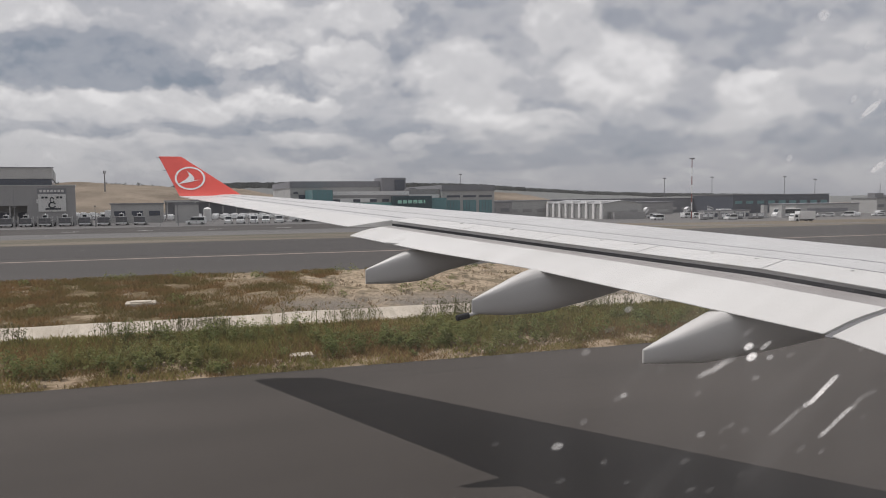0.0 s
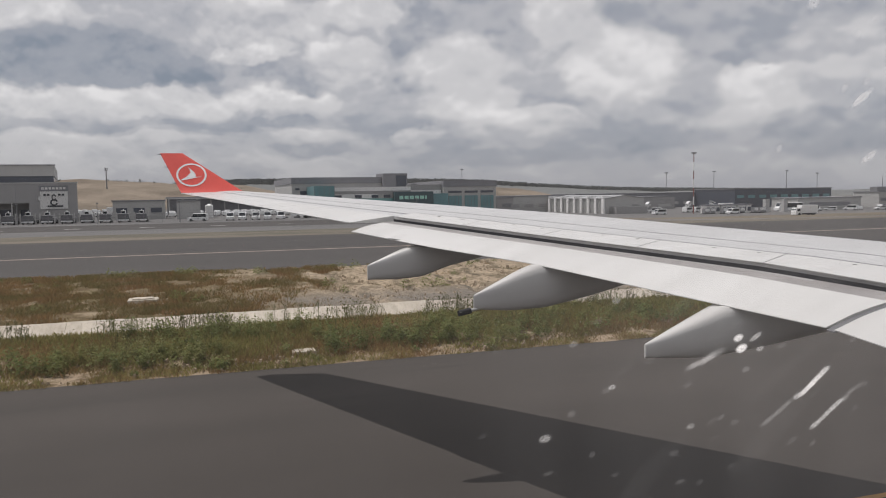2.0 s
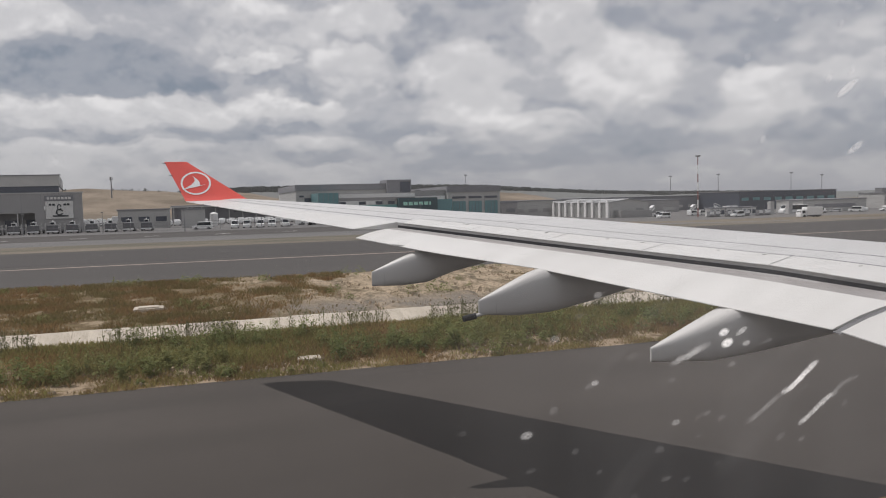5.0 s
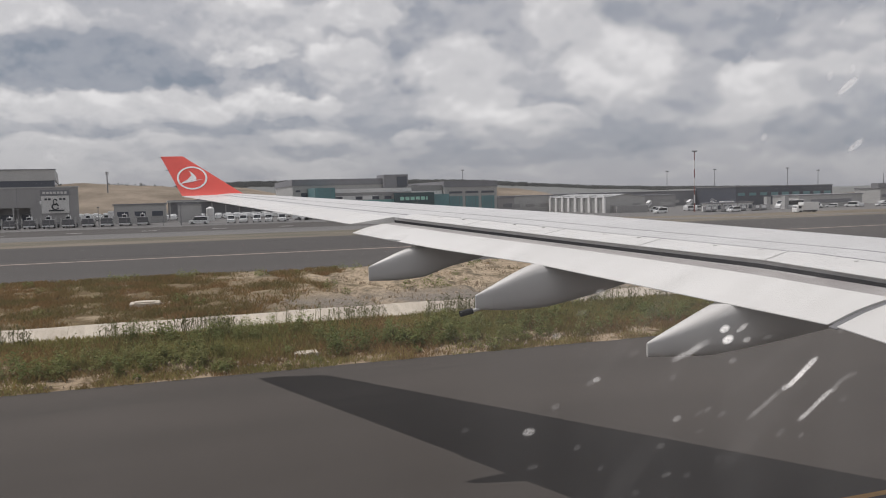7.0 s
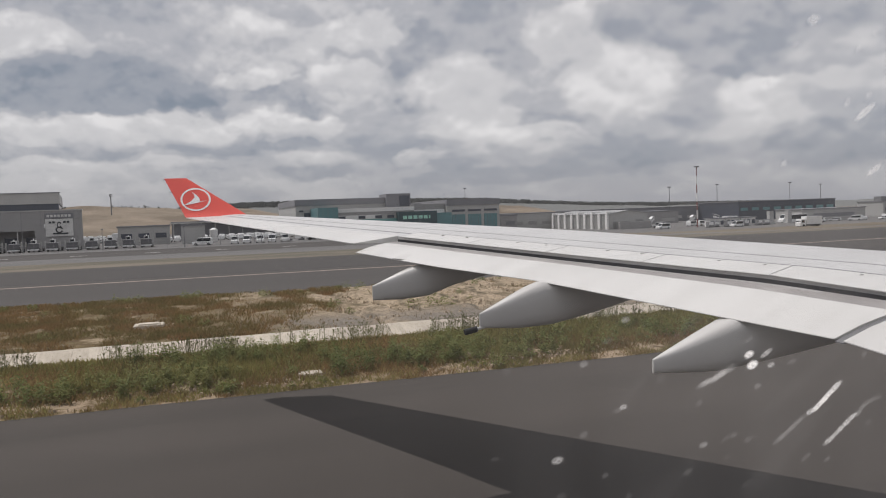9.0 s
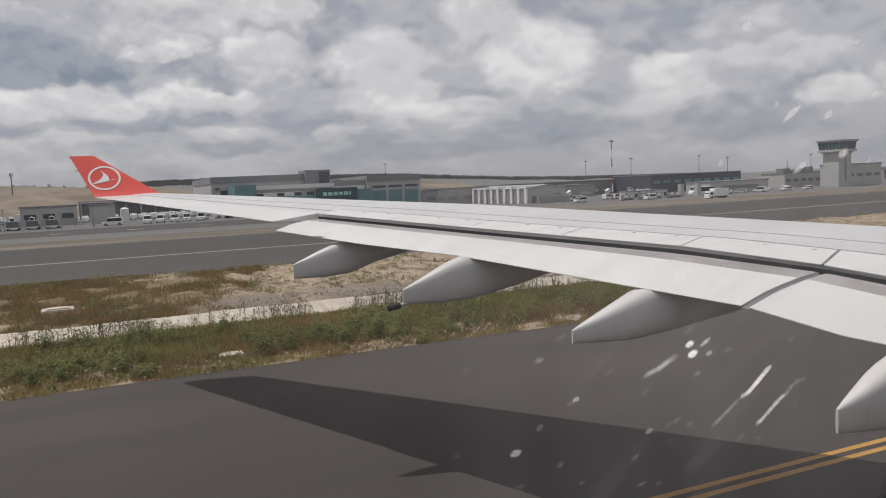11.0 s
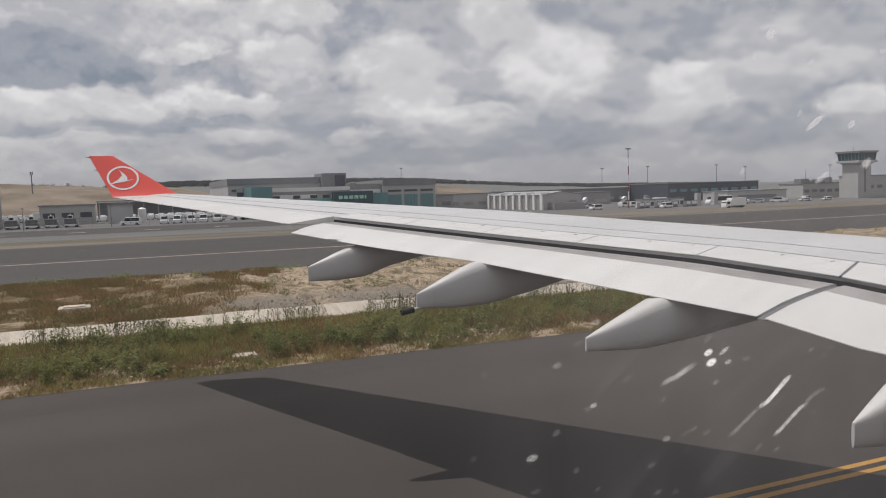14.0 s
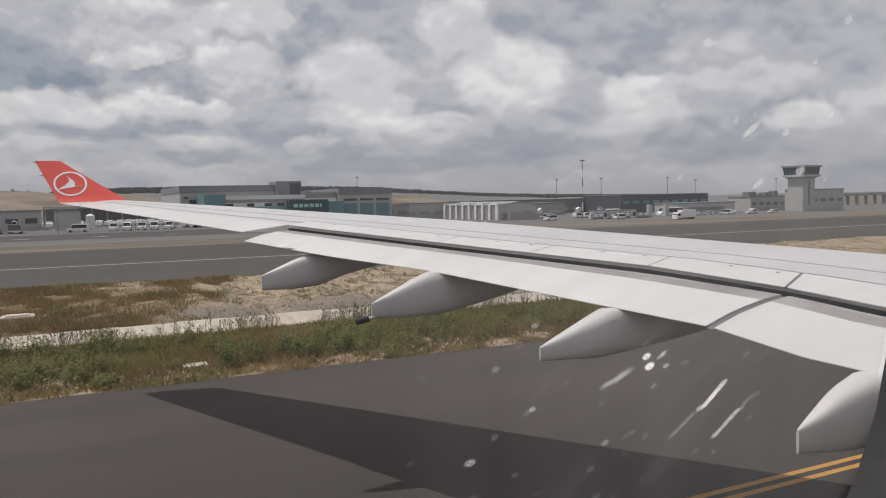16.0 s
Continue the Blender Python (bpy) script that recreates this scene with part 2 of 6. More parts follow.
def asphalt_material():
    """Worn asphalt: coarse aggregate, long drag streaks, oil spots, and a darker tone towards the aircraft."""
    mt = bpy.data.materials.new("taxiway_asphalt")
    mt.use_nodes = True
    n, l = mt.node_tree.nodes, mt.node_tree.links
    bsdf = n["Principled BSDF"]
    tc = n.new("ShaderNodeTexCoord")

    def nz(scale, stretch=(1, 1, 1), detail=5, rough=0.55):
        mp = n.new("ShaderNodeMapping")
        mp.inputs["Scale"].default_value = stretch
        l.new(tc.outputs["Object"], mp.inputs[0])
        t = n.new("ShaderNodeTexNoise")
        t.inputs["Scale"].default_value, t.inputs["Detail"].default_value, t.inputs["Roughness"].default_value = scale, detail, rough
        l.new(mp.outputs[0], t.inputs["Vector"])
        return t.outputs["Fac"]

    def rng(v, a, b, lo=0.0, hi=1.0):
        q = n.new("ShaderNodeMapRange")
        q.interpolation_type = "SMOOTHSTEP"
        for i, c in enumerate((a, b, lo, hi)):
            q.inputs[i + 1].default_value = c
        l.new(v, q.inputs[0])
        return q.outputs[0]

    def mix(f, a, b):
        q = n.new("ShaderNodeMix")
        q.data_type = "RGBA"
        l.new(f, q.inputs[0])
        for i, c in ((6, a), (7, b)):
            if isinstance(c, tuple):
                q.inputs[i].default_value = (*c, 1)
            else:
                l.new(c, q.inputs[i])
        return q.outputs[2]
    col = mix(rng(nz(0.16, (0.35, 1.2, 1)), 0.32, 0.68), (0.076, 0.066, 0.058), (0.060, 0.0525, 0.046))
    col = mix(rng(nz(1.1, (0.08, 1.6, 1), 4), 0.55, 0.72, 0.0, 0.5), col, (0.050, 0.044, 0.039))
    sep = n.new("ShaderNodeSeparateXYZ")
    l.new(tc.outputs["Object"], sep.inputs[0])
    wob = n.new("ShaderNodeMath")
    wob.operation = "MULTIPLY_ADD"
    l.new(nz(0.25, (0.2, 1, 1)), wob.inputs[0])
    wob.inputs[1].default_value = 6.0
    l.new(sep.outputs[1], wob.inputs[2])
    col = mix(rng(wob.outputs[0], 26.0, 16.0, 0.0, 0.45), col, (0.0415, 0.0355, 0.031))
    col = mix(rng(nz(0.55, (1, 1, 1), 6, 0.65), 0.62, 0.72, 0.0, 0.35), col, (0.036, 0.032, 0.029))
    grit = nz(42.0, (1, 1, 1), 3, 0.7)
    col = mix(rng(grit, 0.6, 0.75, 0.0, 0.4), col, (0.105, 0.095, 0.085))
    l.new(col, bsdf.inputs["Base Color"])
    bsdf.inputs["Roughness"].default_value = 0.88
    bsdf.inputs["Specular IOR Level"].default_value = 0.25
    bp = n.new("ShaderNodeBump")
    bp.inputs["Strength"].default_value, bp.inputs["Distance"].default_value = 0.35, 0.02
    l.new(grit, bp.inputs["Height"])
    l.new(bp.outputs[0], bsdf.inputs["Normal"])
    return mt


ASPHALT = asphalt_material()
RUNWAY = mat("runway_asphalt", (0.083, 0.076, 0.071), (0.066, 0.061, 0.057), rough=0.9, scale=0.06, fine=3, bump=0.15, amount=0.6, stretch=(0.15, 1.4, 1), spec=0.25)
RUNWAY_DARK = mat("runway_dark_lane", (0.073, 0.067, 0.063), (0.059, 0.055, 0.053), rough=0.9, scale=0.1, fine=3, bump=0.15, stretch=(0.15, 1.4, 1), spec=0.25)
APRON = mat("apron_concrete", (0.165, 0.16, 0.155), (0.12, 0.117, 0.113), rough=0.9, scale=0.05, fine=1.5, bump=0.1, stretch=(0.3, 1, 1), spec=0.25)
LINE_WHITE = mat("marking_paint_white", (0.36, 0.28, 0.23), (0.27, 0.21, 0.175), rough=0.8, scale=1.5)
ROAD_WHITE = mat("road_marking_white", (0.62, 0.61, 0.58), rough=0.8)
LINE_YELLOW = mat("marking_paint_yellow", (0.52, 0.27, 0.045), (0.40, 0.21, 0.05), rough=0.8, scale=2.0, fine=15)
CONCRETE = mat("channel_concrete", (0.72, 0.655, 0.545), (0.46, 0.405, 0.33), rough=0.9, scale=1.1, fine=7, bump=0.3, amount=0.7, stretch=(1.6, 0.5, 0.5), per_object=0.5, spec=0.2)
DRY = mat("dry_verge", (0.225, 0.195, 0.155), (0.13, 0.12, 0.095), rough=1, scale=0.16, fine=1.2, bump=0.2, amount=0.8, stretch=(0.25, 1, 1), spec=0.1)


# ---- mesh helpers ----
def box(bm, x0, x1, y0, y1, z0, z1, bevel=0.0):
    r = bmesh.ops.create_cube(bm, size=1)
    vs = r["verts"]
    for v in vs:
        v.co = Vector((x0 if v.co.x < 0 else x1, y0 if v.co.y < 0 else y1, z0 if v.co.z < 0 else z1))
    if bevel:
        es = list({e for v in vs for e in v.link_edges})
        bmesh.ops.bevel(bm, geom=es, offset=bevel, segments=2, affect="EDGES")
    return vs


def tube(bm, a, b, ra, rb=None, n=10):
    """A capped, tapered round bar from a to b."""
    a, b = Vector(a), Vector(b)
    rb = ra if rb is None else rb
    d = b - a
    q = d.to_track_quat("Z", "Y").to_matrix().to_4x4()
    bmesh.ops.create_cone(bm, cap_ends=True, segments=n, radius1=ra, radius2=rb, depth=d.length,
                          matrix=Matrix.Translation((a + b) / 2) @ q)


def loft(bm, rings, close=True, caps=True):
    """Skin a row of rings of equal length."""
    vs = [[bm.verts.new(p) for p in r] for r in rings]
    n = len(vs[0])
    for i in range(len(vs) - 1):
        for j in range(n if close else n - 1):
            k = (j + 1) % n
            bm.faces.new((vs[i][j], vs[i][k], vs[i + 1][k], vs[i + 1][j]))
    if caps:
        bm.faces.new(vs[0][::-1])
        bm.faces.new(vs[-1])
    return vs


def prism(bm, pts, d):
    """A polygon given in space, pushed along d."""
    d = Vector(d)
    loft(bm, [[Vector(p) for p in pts], [Vector(p) + d for p in pts]])


def mesh_of(name, bm, material, smooth=False, angle=None):
    bmesh.ops.recalc_face_normals(bm, faces=bm.faces)
    me = bpy.data.meshes.new(name)
    bm.to_mesh(me)
    bm.free()
    for m in material if isinstance(material, (list, tuple)) else [material]:
        me.materials.append(m)
    if smooth:
        for p in me.polygons:
            p.use_smooth = True
        if angle:
            me.set_sharp_from_angle(angle=radians(angle))
    return me


def part(name, bm, material, parent=None, label="", smooth=False, angle=35, at=None):
    ob = new(name, mesh_of(name, bm, material, smooth, angle))
    if parent is not None:
        ob.parent = parent
    if at is not None:
        ob.matrix_basis = at
    if label:
        ob["label"] = label
    return ob


def thing(name, label, category, group="", kind="", at=None):
    ob = new(name)
    ob.empty_display_size = 0.5
    if at is not None:
        ob.matrix_basis = at
    return tagged(ob, label, category, group, kind)


def boxpart(name, ext, material, parent, label="", bevel=0.0):
    bm = bmesh.new()
    box(bm, *ext, bevel=bevel)
    return part(name, bm, material, parent, label)


def fast_mesh(name, co, faces_n, material):
    """A mesh out of a long array of corners, faces_n corners to a face, none shared."""
    co = np.asarray(co, dtype=np.float32).reshape(-1, 3)
    me = bpy.data.meshes.new(name)
    nv = len(co)
    nf = nv // faces_n
    me.vertices.add(nv)
    me.vertices.foreach_set("co", co.ravel())
    me.loops.add(nv)
    me.loops.foreach_set("vertex_index", np.arange(nv, dtype=np.int32))
    me.polygons.add(nf)
    me.polygons.foreach_set("loop_start", np.arange(0, nv, faces_n, dtype=np.int32))
    me.materials.append(material)
    me.update(calc_edges=True)
    me.validate()
    return me


# ---- ground ----
NEAR_EDGE, CH0, CH1, CH2, RW0, RW1 = 26.6, 36.3, 37.9, 40.0, 63.9, 118.0
ROAD0, ROAD1 = 158.0, 190.0


def fall(x, y):
    """The land drops gently ahead of the aircraft, far off."""
    q = min(1.0, max(0.0, (x - 45) / 105))
    drop = 2.2 * q * q * (3 - 2 * q) + 0.0035 * max(0.0, min(x, 600) - 200)
    return -drop * min(1.0, max(0.0, (y - 120) / 60))


def soil_material():
    mt = bpy.data.materials.new("soil_and_sand")
    mt.use_nodes = True
    n, l = mt.node_tree.nodes, mt.node_tree.links
    bsdf = n["Principled BSDF"]
    tc = n.new("ShaderNodeTexCoord")
    sep = n.new("ShaderNodeSeparateXYZ")
    l.new(tc.outputs["Object"], sep.inputs[0])

    def nz(scale, detail=5, rough=0.6, dist=0.0):
        t = n.new("ShaderNodeTexNoise")
        t.inputs["Scale"].default_value, t.inputs["Detail"].default_value = scale, detail
        t.inputs["Roughness"].default_value, t.inputs["Distortion"].default_value = rough, dist
        l.new(tc.outputs["Object"], t.inputs["Vector"])
        return t.outputs["Fac"]

    def rng(v, a, b, lo=0.0, hi=1.0):
        q = n.new("ShaderNodeMapRange")
        q.inputs[1].default_value, q.inputs[2].default_value = a, b
        q.inputs[3].default_value, q.inputs[4].default_value = lo, hi
        l.new(v, q.inputs[0])
        return q.outputs[0]

    def mixc(f, a, b):
        q = n.new("ShaderNodeMix")
        q.data_type = "RGBA"
        l.new(f, q.inputs[0])
        for i, c in ((6, a), (7, b)):
            if isinstance(c, tuple):
                q.inputs[i].default_value = (*c, 1)
            else:
                l.new(c, q.inputs[i])
        return q.outputs[2]

    def mul(a, b):
        q = n.new("ShaderNodeMath")
        q.operation = "MULTIPLY"
        l.new(a, q.inputs[0])
        l.new(b, q.inputs[1])
        return q.outputs[0]

    sand = mixc(rng(nz(0.5), 0.35, 0.65), (0.45, 0.36, 0.255), (0.36, 0.285, 0.20))
    sand = mixc(rng(nz(4.0, 6, 0.7), 0.47, 0.60), sand, (0.19, 0.15, 0.10))
    sand = mixc(rng(nz(0.55, 6, 0.7, 0.6), 0.52, 0.62), sand, (0.17, 0.135, 0.085))
    wave = n.new("ShaderNodeTexWave")
    wave.inputs["Scale"].default_value, wave.inputs["Distortion"].default_value = 0.085, 5.0
    wave.inputs["Detail"].default_value, wave.inputs["Detail Scale"].default_value = 4, 1.6
    l.new(tc.outputs["Object"], wave.inputs["Vector"])
    sand = mixc(mul(rng(wave.outputs["Fac"], 0.90, 0.99), rng(nz(0.7), 0.4, 0.55)), sand, (0.13, 0.105, 0.07))
    gravel = mixc(rng(nz(9.0, 3), 0.4, 0.6), (0.25, 0.22, 0.18), (0.15, 0.13, 0.11))
    low = mul(rng(sep.outputs[1], 47.5, 43.5), rng(nz(0.35), 0.3, 0.5))
    bare = mixc(low, sand, gravel)
    soil = mixc(rng(nz(0.9, 6), 0.38, 0.6), (0.125, 0.085, 0.048), (0.165, 0.13, 0.07))
    edge = mul(rng(sep.outputs[1], 29.6, 28.2), rng(nz(0.8, 6, 0.65), 0.42, 0.52))
    soil = mixc(edge, soil, (0.34, 0.262, 0.18))
    soil = mixc(rng(nz(1.1, 6, 0.65, 0.4), 0.53, 0.62), soil, (0.31, 0.245, 0.165))
    wob = n.new("ShaderNodeMath")
    wob.operation = "MULTIPLY_ADD"
    l.new(nz(0.13, 5, 0.65), wob.inputs[0])
    wob.inputs[1].default_value = 26.0
    l.new(sep.outputs[0], wob.inputs[2])
    f = mul(rng(wob.outputs[0], 13.0, 22.0), rng(sep.outputs[1], 39.0, 40.5))
    col = mixc(f, soil, bare)
    far = mixc(rng(nz(0.02, 5), 0.35, 0.65), (0.205, 0.175, 0.135), (0.16, 0.135, 0.105))
    col = mixc(rng(sep.outputs[1], 110, 120), col, far)
    l.new(col, bsdf.inputs["Base Color"])
    bsdf.inputs["Roughness"].default_value = 1.0
    bsdf.inputs["Specular IOR Level"].default_value = 0.1
    bp = n.new("ShaderNodeBump")
    bp.inputs["Strength"].default_value, bp.inputs["Distance"].default_value = 0.7, 0.12
    l.new(nz(3.0, 6, 0.7), bp.inputs["Height"])
    l.new(bp.outputs[0], bsdf.inputs["Normal"])
    return mt


SOIL = soil_material()


gr = random.Random(31)
GULLIES = [(9 + i * 2.7 + gr.uniform(-0.9, 0.9), gr.uniform(-0.25, 0.35), gr.uniform(0.28, 0.5), gr.uniform(0.12, 0.34)) for i in range(24)]


def build_ground():
    ys = [-3000, -200, -30, 20, 26.3]
    ys += list(np.arange(26.9, CH0, 0.6)) + [CH0, CH0 + 0.02, CH2 - 0.02, CH2]
    ys += list(np.arange(40.5, RW0, 0.65)) + [RW0 + 0.3, 70, 90, RW1 + 3, 130, 150, 200, 260, 340, 480, 800, 1500, 4500]
    xs = [-4500, -1500, -500, -200, -100, -60] + [-40, -34, -29] + list(np.arange(-24, 104, 0.42)) + [108, 114, 120] + [125, 140, 160, 200, 260, 340, 440, 600, 900, 1600, 4500]
    bm = bmesh.new()
    rows = []
    for y in ys:
        row = []
        for x in xs:
            if y <= 26.4 or RW0 <= y <= RW1 + 0.1:
                z = -0.03
            elif CH0 < y < CH2:
                z = -1.2
            elif y < 70:
                e = min(1.0, (y - 26.3) / 1.2, abs(y - CH0) / 0.5 + 0.1, abs(RW0 + 0.3 - y) / 1.0, abs(y - CH2) / 0.8 + 0.15)
                z = 0.01 + e * (0.16 * noise.noise((x * 0.35, y * 0.35, 0)) + 0.10 * noise.noise((x * 1.1, y * 1.1, 5)))
                if y > CH2:
                    if x > 5:
                        for gx, lean, wide, deep in GULLIES:
                            c = gx + lean * (y - 50) + 0.9 * noise.noise((gx, y * 0.22, 2)) + 0.35 * noise.noise((gx, y * 0.8, 4))
                            if abs(x - c) < 3 * wide:
                                z -= e * deep * math.exp(-((x - c) / wide) ** 2)
                    z += e * (0.08 + 0.13 * noise.noise((x * 0.7 + y * 0.25, y * 0.12, 9)) + 0.1 * noise.noise((x * 1.5, y * 0.5, 19)))
            else:
                z = -0.03 + fall(x, y)
            row.append(bm.verts.new((x, y, z)))
        rows.append(row)
    for i in range(len(rows) - 1):
        for j in range(len(xs) - 1):
            bm.faces.new((rows[i][j], rows[i][j + 1], rows[i + 1][j + 1], rows[i + 1][j]))
    tagged(part("ground", bm, SOIL, smooth=True, angle=60), "sandy airfield soil with dry scrub and worn gravel", "ground", kind="structure")


build_ground()


def sheet(name, y0, y1, z, material, label, cat, x0=-900, x1=1500, thick=0.3):
    bm = bmesh.new()
    xs = [x0] + [x for x in np.arange(-240, 620, 20)] + [x1]
    rings = []
    for x in xs:
        a, b = z + fall(x, y0), z + fall(x, y1)
        rings.append([(x, y0, a - thick), (x, y1, b - thick), (x, y1, b), (x, y0, a)])
    loft(bm, rings)
    return tagged(part(name, bm, material), label, cat, kind="structure")


sheet("taxiway", -60, NEAR_EDGE, 0.0, ASPHALT, "weathered grey-brown asphalt taxiway", "taxiway")
runway = sheet("runway", RW0, RW1, 0.0, RUNWAY, "grey asphalt runway with a pale edge line", "runway")


def strip(name, y0, y1, z, material, parent, x0=-600, x1=900, label=""):
    bm = bmesh.new()
    box(bm, x0, x1, y0, y1, z - 0.01, z + 0.003)
    return part(name, bm, material, parent, label)


strip("edge_line", 85.4, 86.15, 0.004, LINE_WHITE, runway, label="faded pale painted edge line")
strip("dark_lane", 90.5, 112.0, 0.004, RUNWAY_DARK, runway, label="darker rubbered asphalt lane")
tl = thing("taxiway_line", "double yellow taxi line painted on asphalt", "road marking", kind="structure")
strip("stripe", 10.62, 10.78, 0.004, LINE_YELLOW, tl, 7.5, 400)
strip("stripe", 10.96, 11.12, 0.004, LINE_YELLOW, tl, 7.5, 400)
sheet("verge", RW1, 138, 0.0, DRY, "dry tan grass verge beside the runway", "verge")
sheet("apron", 196, 440, 0.0, APRON, "grey concrete apron", "apron")
road = sheet("service_road", ROAD0, ROAD1, 0.004, RUNWAY, "grey asphalt service road with white dashes", "road")
sheet("road_shoulder", 138, ROAD0, 0.0, APRON, "pale concrete road shoulder", "road")
sheet("kerb_strip", ROAD1, 196, 0.03, APRON, "pale concrete kerb strip", "kerb")
for i in range(26):
    x = -150 + i * 14
    strip("dash", 168.8, 169.5, 0.012 + fall(x, 169), ROAD_WHITE, road, x, x + 3.0)


def build_channel():
    ch = thing("drainage_channel", "pale cast concrete drainage channel in jointed slabs", "drain", kind="structure")
    bm = bmesh.new()
    L = 2.55
    prof = [(CH0, 0.04), (CH0 + 0.16, 0.04), (CH1, -0.62), (CH2 - 0.16, 0.10), (CH2, 0.10), (CH2, -0.1), (CH1, -0.85), (CH0, -0.2)]
    rings = [[(x, y - CH1, z) for y, z in prof] for x in (0.012, L - 0.012)]
    loft(bm, rings)
    me = mesh_of("slab", bm, CONCRETE)
    rnd = random.Random(4)
    for i in range(64):
        ob = new("slab", me)
        ob.parent = ch
        ob.matrix_basis = pose(-44 + i * L, CH1 + rnd.uniform(-0.025, 0.025), rnd.uniform(-0.02, 0.02), rnd.uniform(-0.3, 0.3), 0, rnd.uniform(-0.15, 0.15))


build_channel()

# ---- the airliner: wing, flaps, fairings, winglet, cabin wall ----
plane = thing("airliner", "white airliner with extended flaps and a red winglet on asphalt", "aircraft")


def ip(y, xs, zs):
    return float(np.interp(y, xs, zs))


def le(y):
    return 19.3 - 0.637 * y


def te(y):
    return 11.03 - 0.41 * y if y > 7.8 else 7.83 + (7.8 - y) * 0.30 + (0.16 if y < 6.2 else 0.0)


def hinge(y):
    return 12.3 - 0.42 * y if y > 7.6 else 9.108 + (7.6 - y) * 0.24


def z_crest(y):
    return ip(y, (0, 11, 16.8, 21.5, 27.6), (3.95, 4.93, 5.43, 5.74, 6.12))


def z_hinge(y):
    return ip(y, (0, 5, 8, 9.5, 13.2, 18, 21.7, 26.1, 27.6), (3.85, 4.25, 4.62, 4.79, 5.04, 5.38, 5.64, 5.98, 6.09))


def z_te(y):
    return ip(y, (17, 18.1, 21.7, 26.1, 27.6), (5.18, 5.26, 5.57, 5.95, 6.08))


def z_flap(y):
    return ip(y, (0, 6.3, 7.8, 12.7, 15.3, 18), (2.9, 3.78, 4.09, 4.63, 4.80, 5.05))


FLAP_END, KINK = 18.05, 7.8


def upper(y, s):
    """Height of the upper skin, s from 0 at the nose to 1 at the hinge line."""
    a, b = z_crest(y), z_hinge(y)
    arch = 0.06 * 4 * s * (1 - s) * (1 - 0.018 * y)
    nose = 0.10 * max(0.0, 1 - max(s, 0) / 0.12) ** 2 + 38 * max(0.0, -s) ** 2 * (1.3 - y / 40)
    return a + (b - a) * s + arch - nose


def lower(y, s):
    c = le(y) - hinge(y)
    th = 0.115 * c * (1 - 0.006 * y)
    q = min(1.0, max(0.0, (s + 0.085) / 1.085))
    return upper(y, max(s, 0.02)) - 0.12 - th * (4 * q * (1 - q)) ** 0.6 * (1 - 0.45 * q) + (0.05 if s > 0.95 else 0)


def build_wing():
    bm = bmesh.new()
    ss = [-0.085, -0.07, -0.045, -0.02, 0, 0.012, 0.04, 0.08, 0.13, 0.2, 0.3, 0.45, 0.6, 0.75, 0.9, 1.0]
    rings = []
    for y in np.concatenate([np.linspace(-0.2, 27.2, 40), [27.55]]):
        y = float(y)
        a, b = le(y), hinge(y)
        up = [(a + (b - a) * s, y, upper(y, s)) for s in ss]
        lo = [(a + (b - a) * s, y, lower(y, s)) for s in ss[::-1]]
        rings.append(up + lo[:-1] + [(a - (b - a) * 0.0851, y, upper(y, -0.085) - 0.02)])
    loft(bm, rings)
    part("wing", bm, WING_WHITE, plane, "white painted wing skin", smooth=True, angle=30)


build_wing()


def panel_between(name, y0, y1, s0, s1, material, label="", lift=0.012, thick=0.03, steps=6, skew=0.0):
    """A plate that lies on the upper skin; s past 1 runs on behind the hinge."""
    bm = bmesh.new()
    rings = []
    for y in np.linspace(y0, y1, steps):
        pts = []
        for s in np.linspace(s0, s1, 5):
            s = float(s)
            q = float(y) + skew * (1 - s) * (le(float(y)) - hinge(float(y)))
            pts.append((le(q) + (hinge(q) - le(q)) * s, q, upper(q, min(s, 1.0)) + lift - max(0, s - 1) * 0.2))
        rings.append(pts + [(p[0], p[1], p[2] - thick) for p in pts[::-1]])
    loft(bm, rings)
    return part(name, bm, material, plane, label)


# spoilers with open joints between them
SPOIL = [7.62, 9.54, 11.64, 13.68, 15.8, 17.95]
panel_between("spoiler_bed", 4.5, 17.98, 0.795, 1.0, SEAM, "dark joint bed", lift=0.003, steps=24)
for a, b in zip(SPOIL[:-1], SPOIL[1:]):
    panel_between("spoiler", a + 0.012, b - 0.012, 0.80, 1.015, FLAP_WHITE, "white spoiler panel", lift=0.008, thick=0.014, skew=0.42)
panel_between("spoiler", 4.6, 7.59, 0.80, 1.015, FLAP_WHITE, "white inboard spoiler panel", lift=0.008, thick=0.014, skew=0.42)
panel_between("skin_joint", 4.0, 27.0, 0.60, 0.604, SEAM, "dark skin joint", lift=0.004, steps=30)
panel_between("skin_joint", 18.2, 27.0, 0.86, 0.872, SEAM, "dark aileron joint", lift=0.004, steps=12)
panel_between("skin_joint", 4.0, 18.2, 0.785, 0.789, SEAM, "dark skin joint", lift=0.004, steps=24)


for a, b in zip(SPOIL[:-1], SPOIL[1:]):
    for k in (0.33, 0.67):
        y = a + (b - a) * k
        x = le(y) + (hinge(y) - le(y)) * 0.83
        bm = bmesh.new()
        box(bm, x - 0.08, x, y - 0.009, y + 0.009, upper(y, 0.83), upper(y, 0.83) + 0.015, 0.003)
        part("hinge_fairing", bm, FLAP_GREY, plane, "small grey hinge fairing")


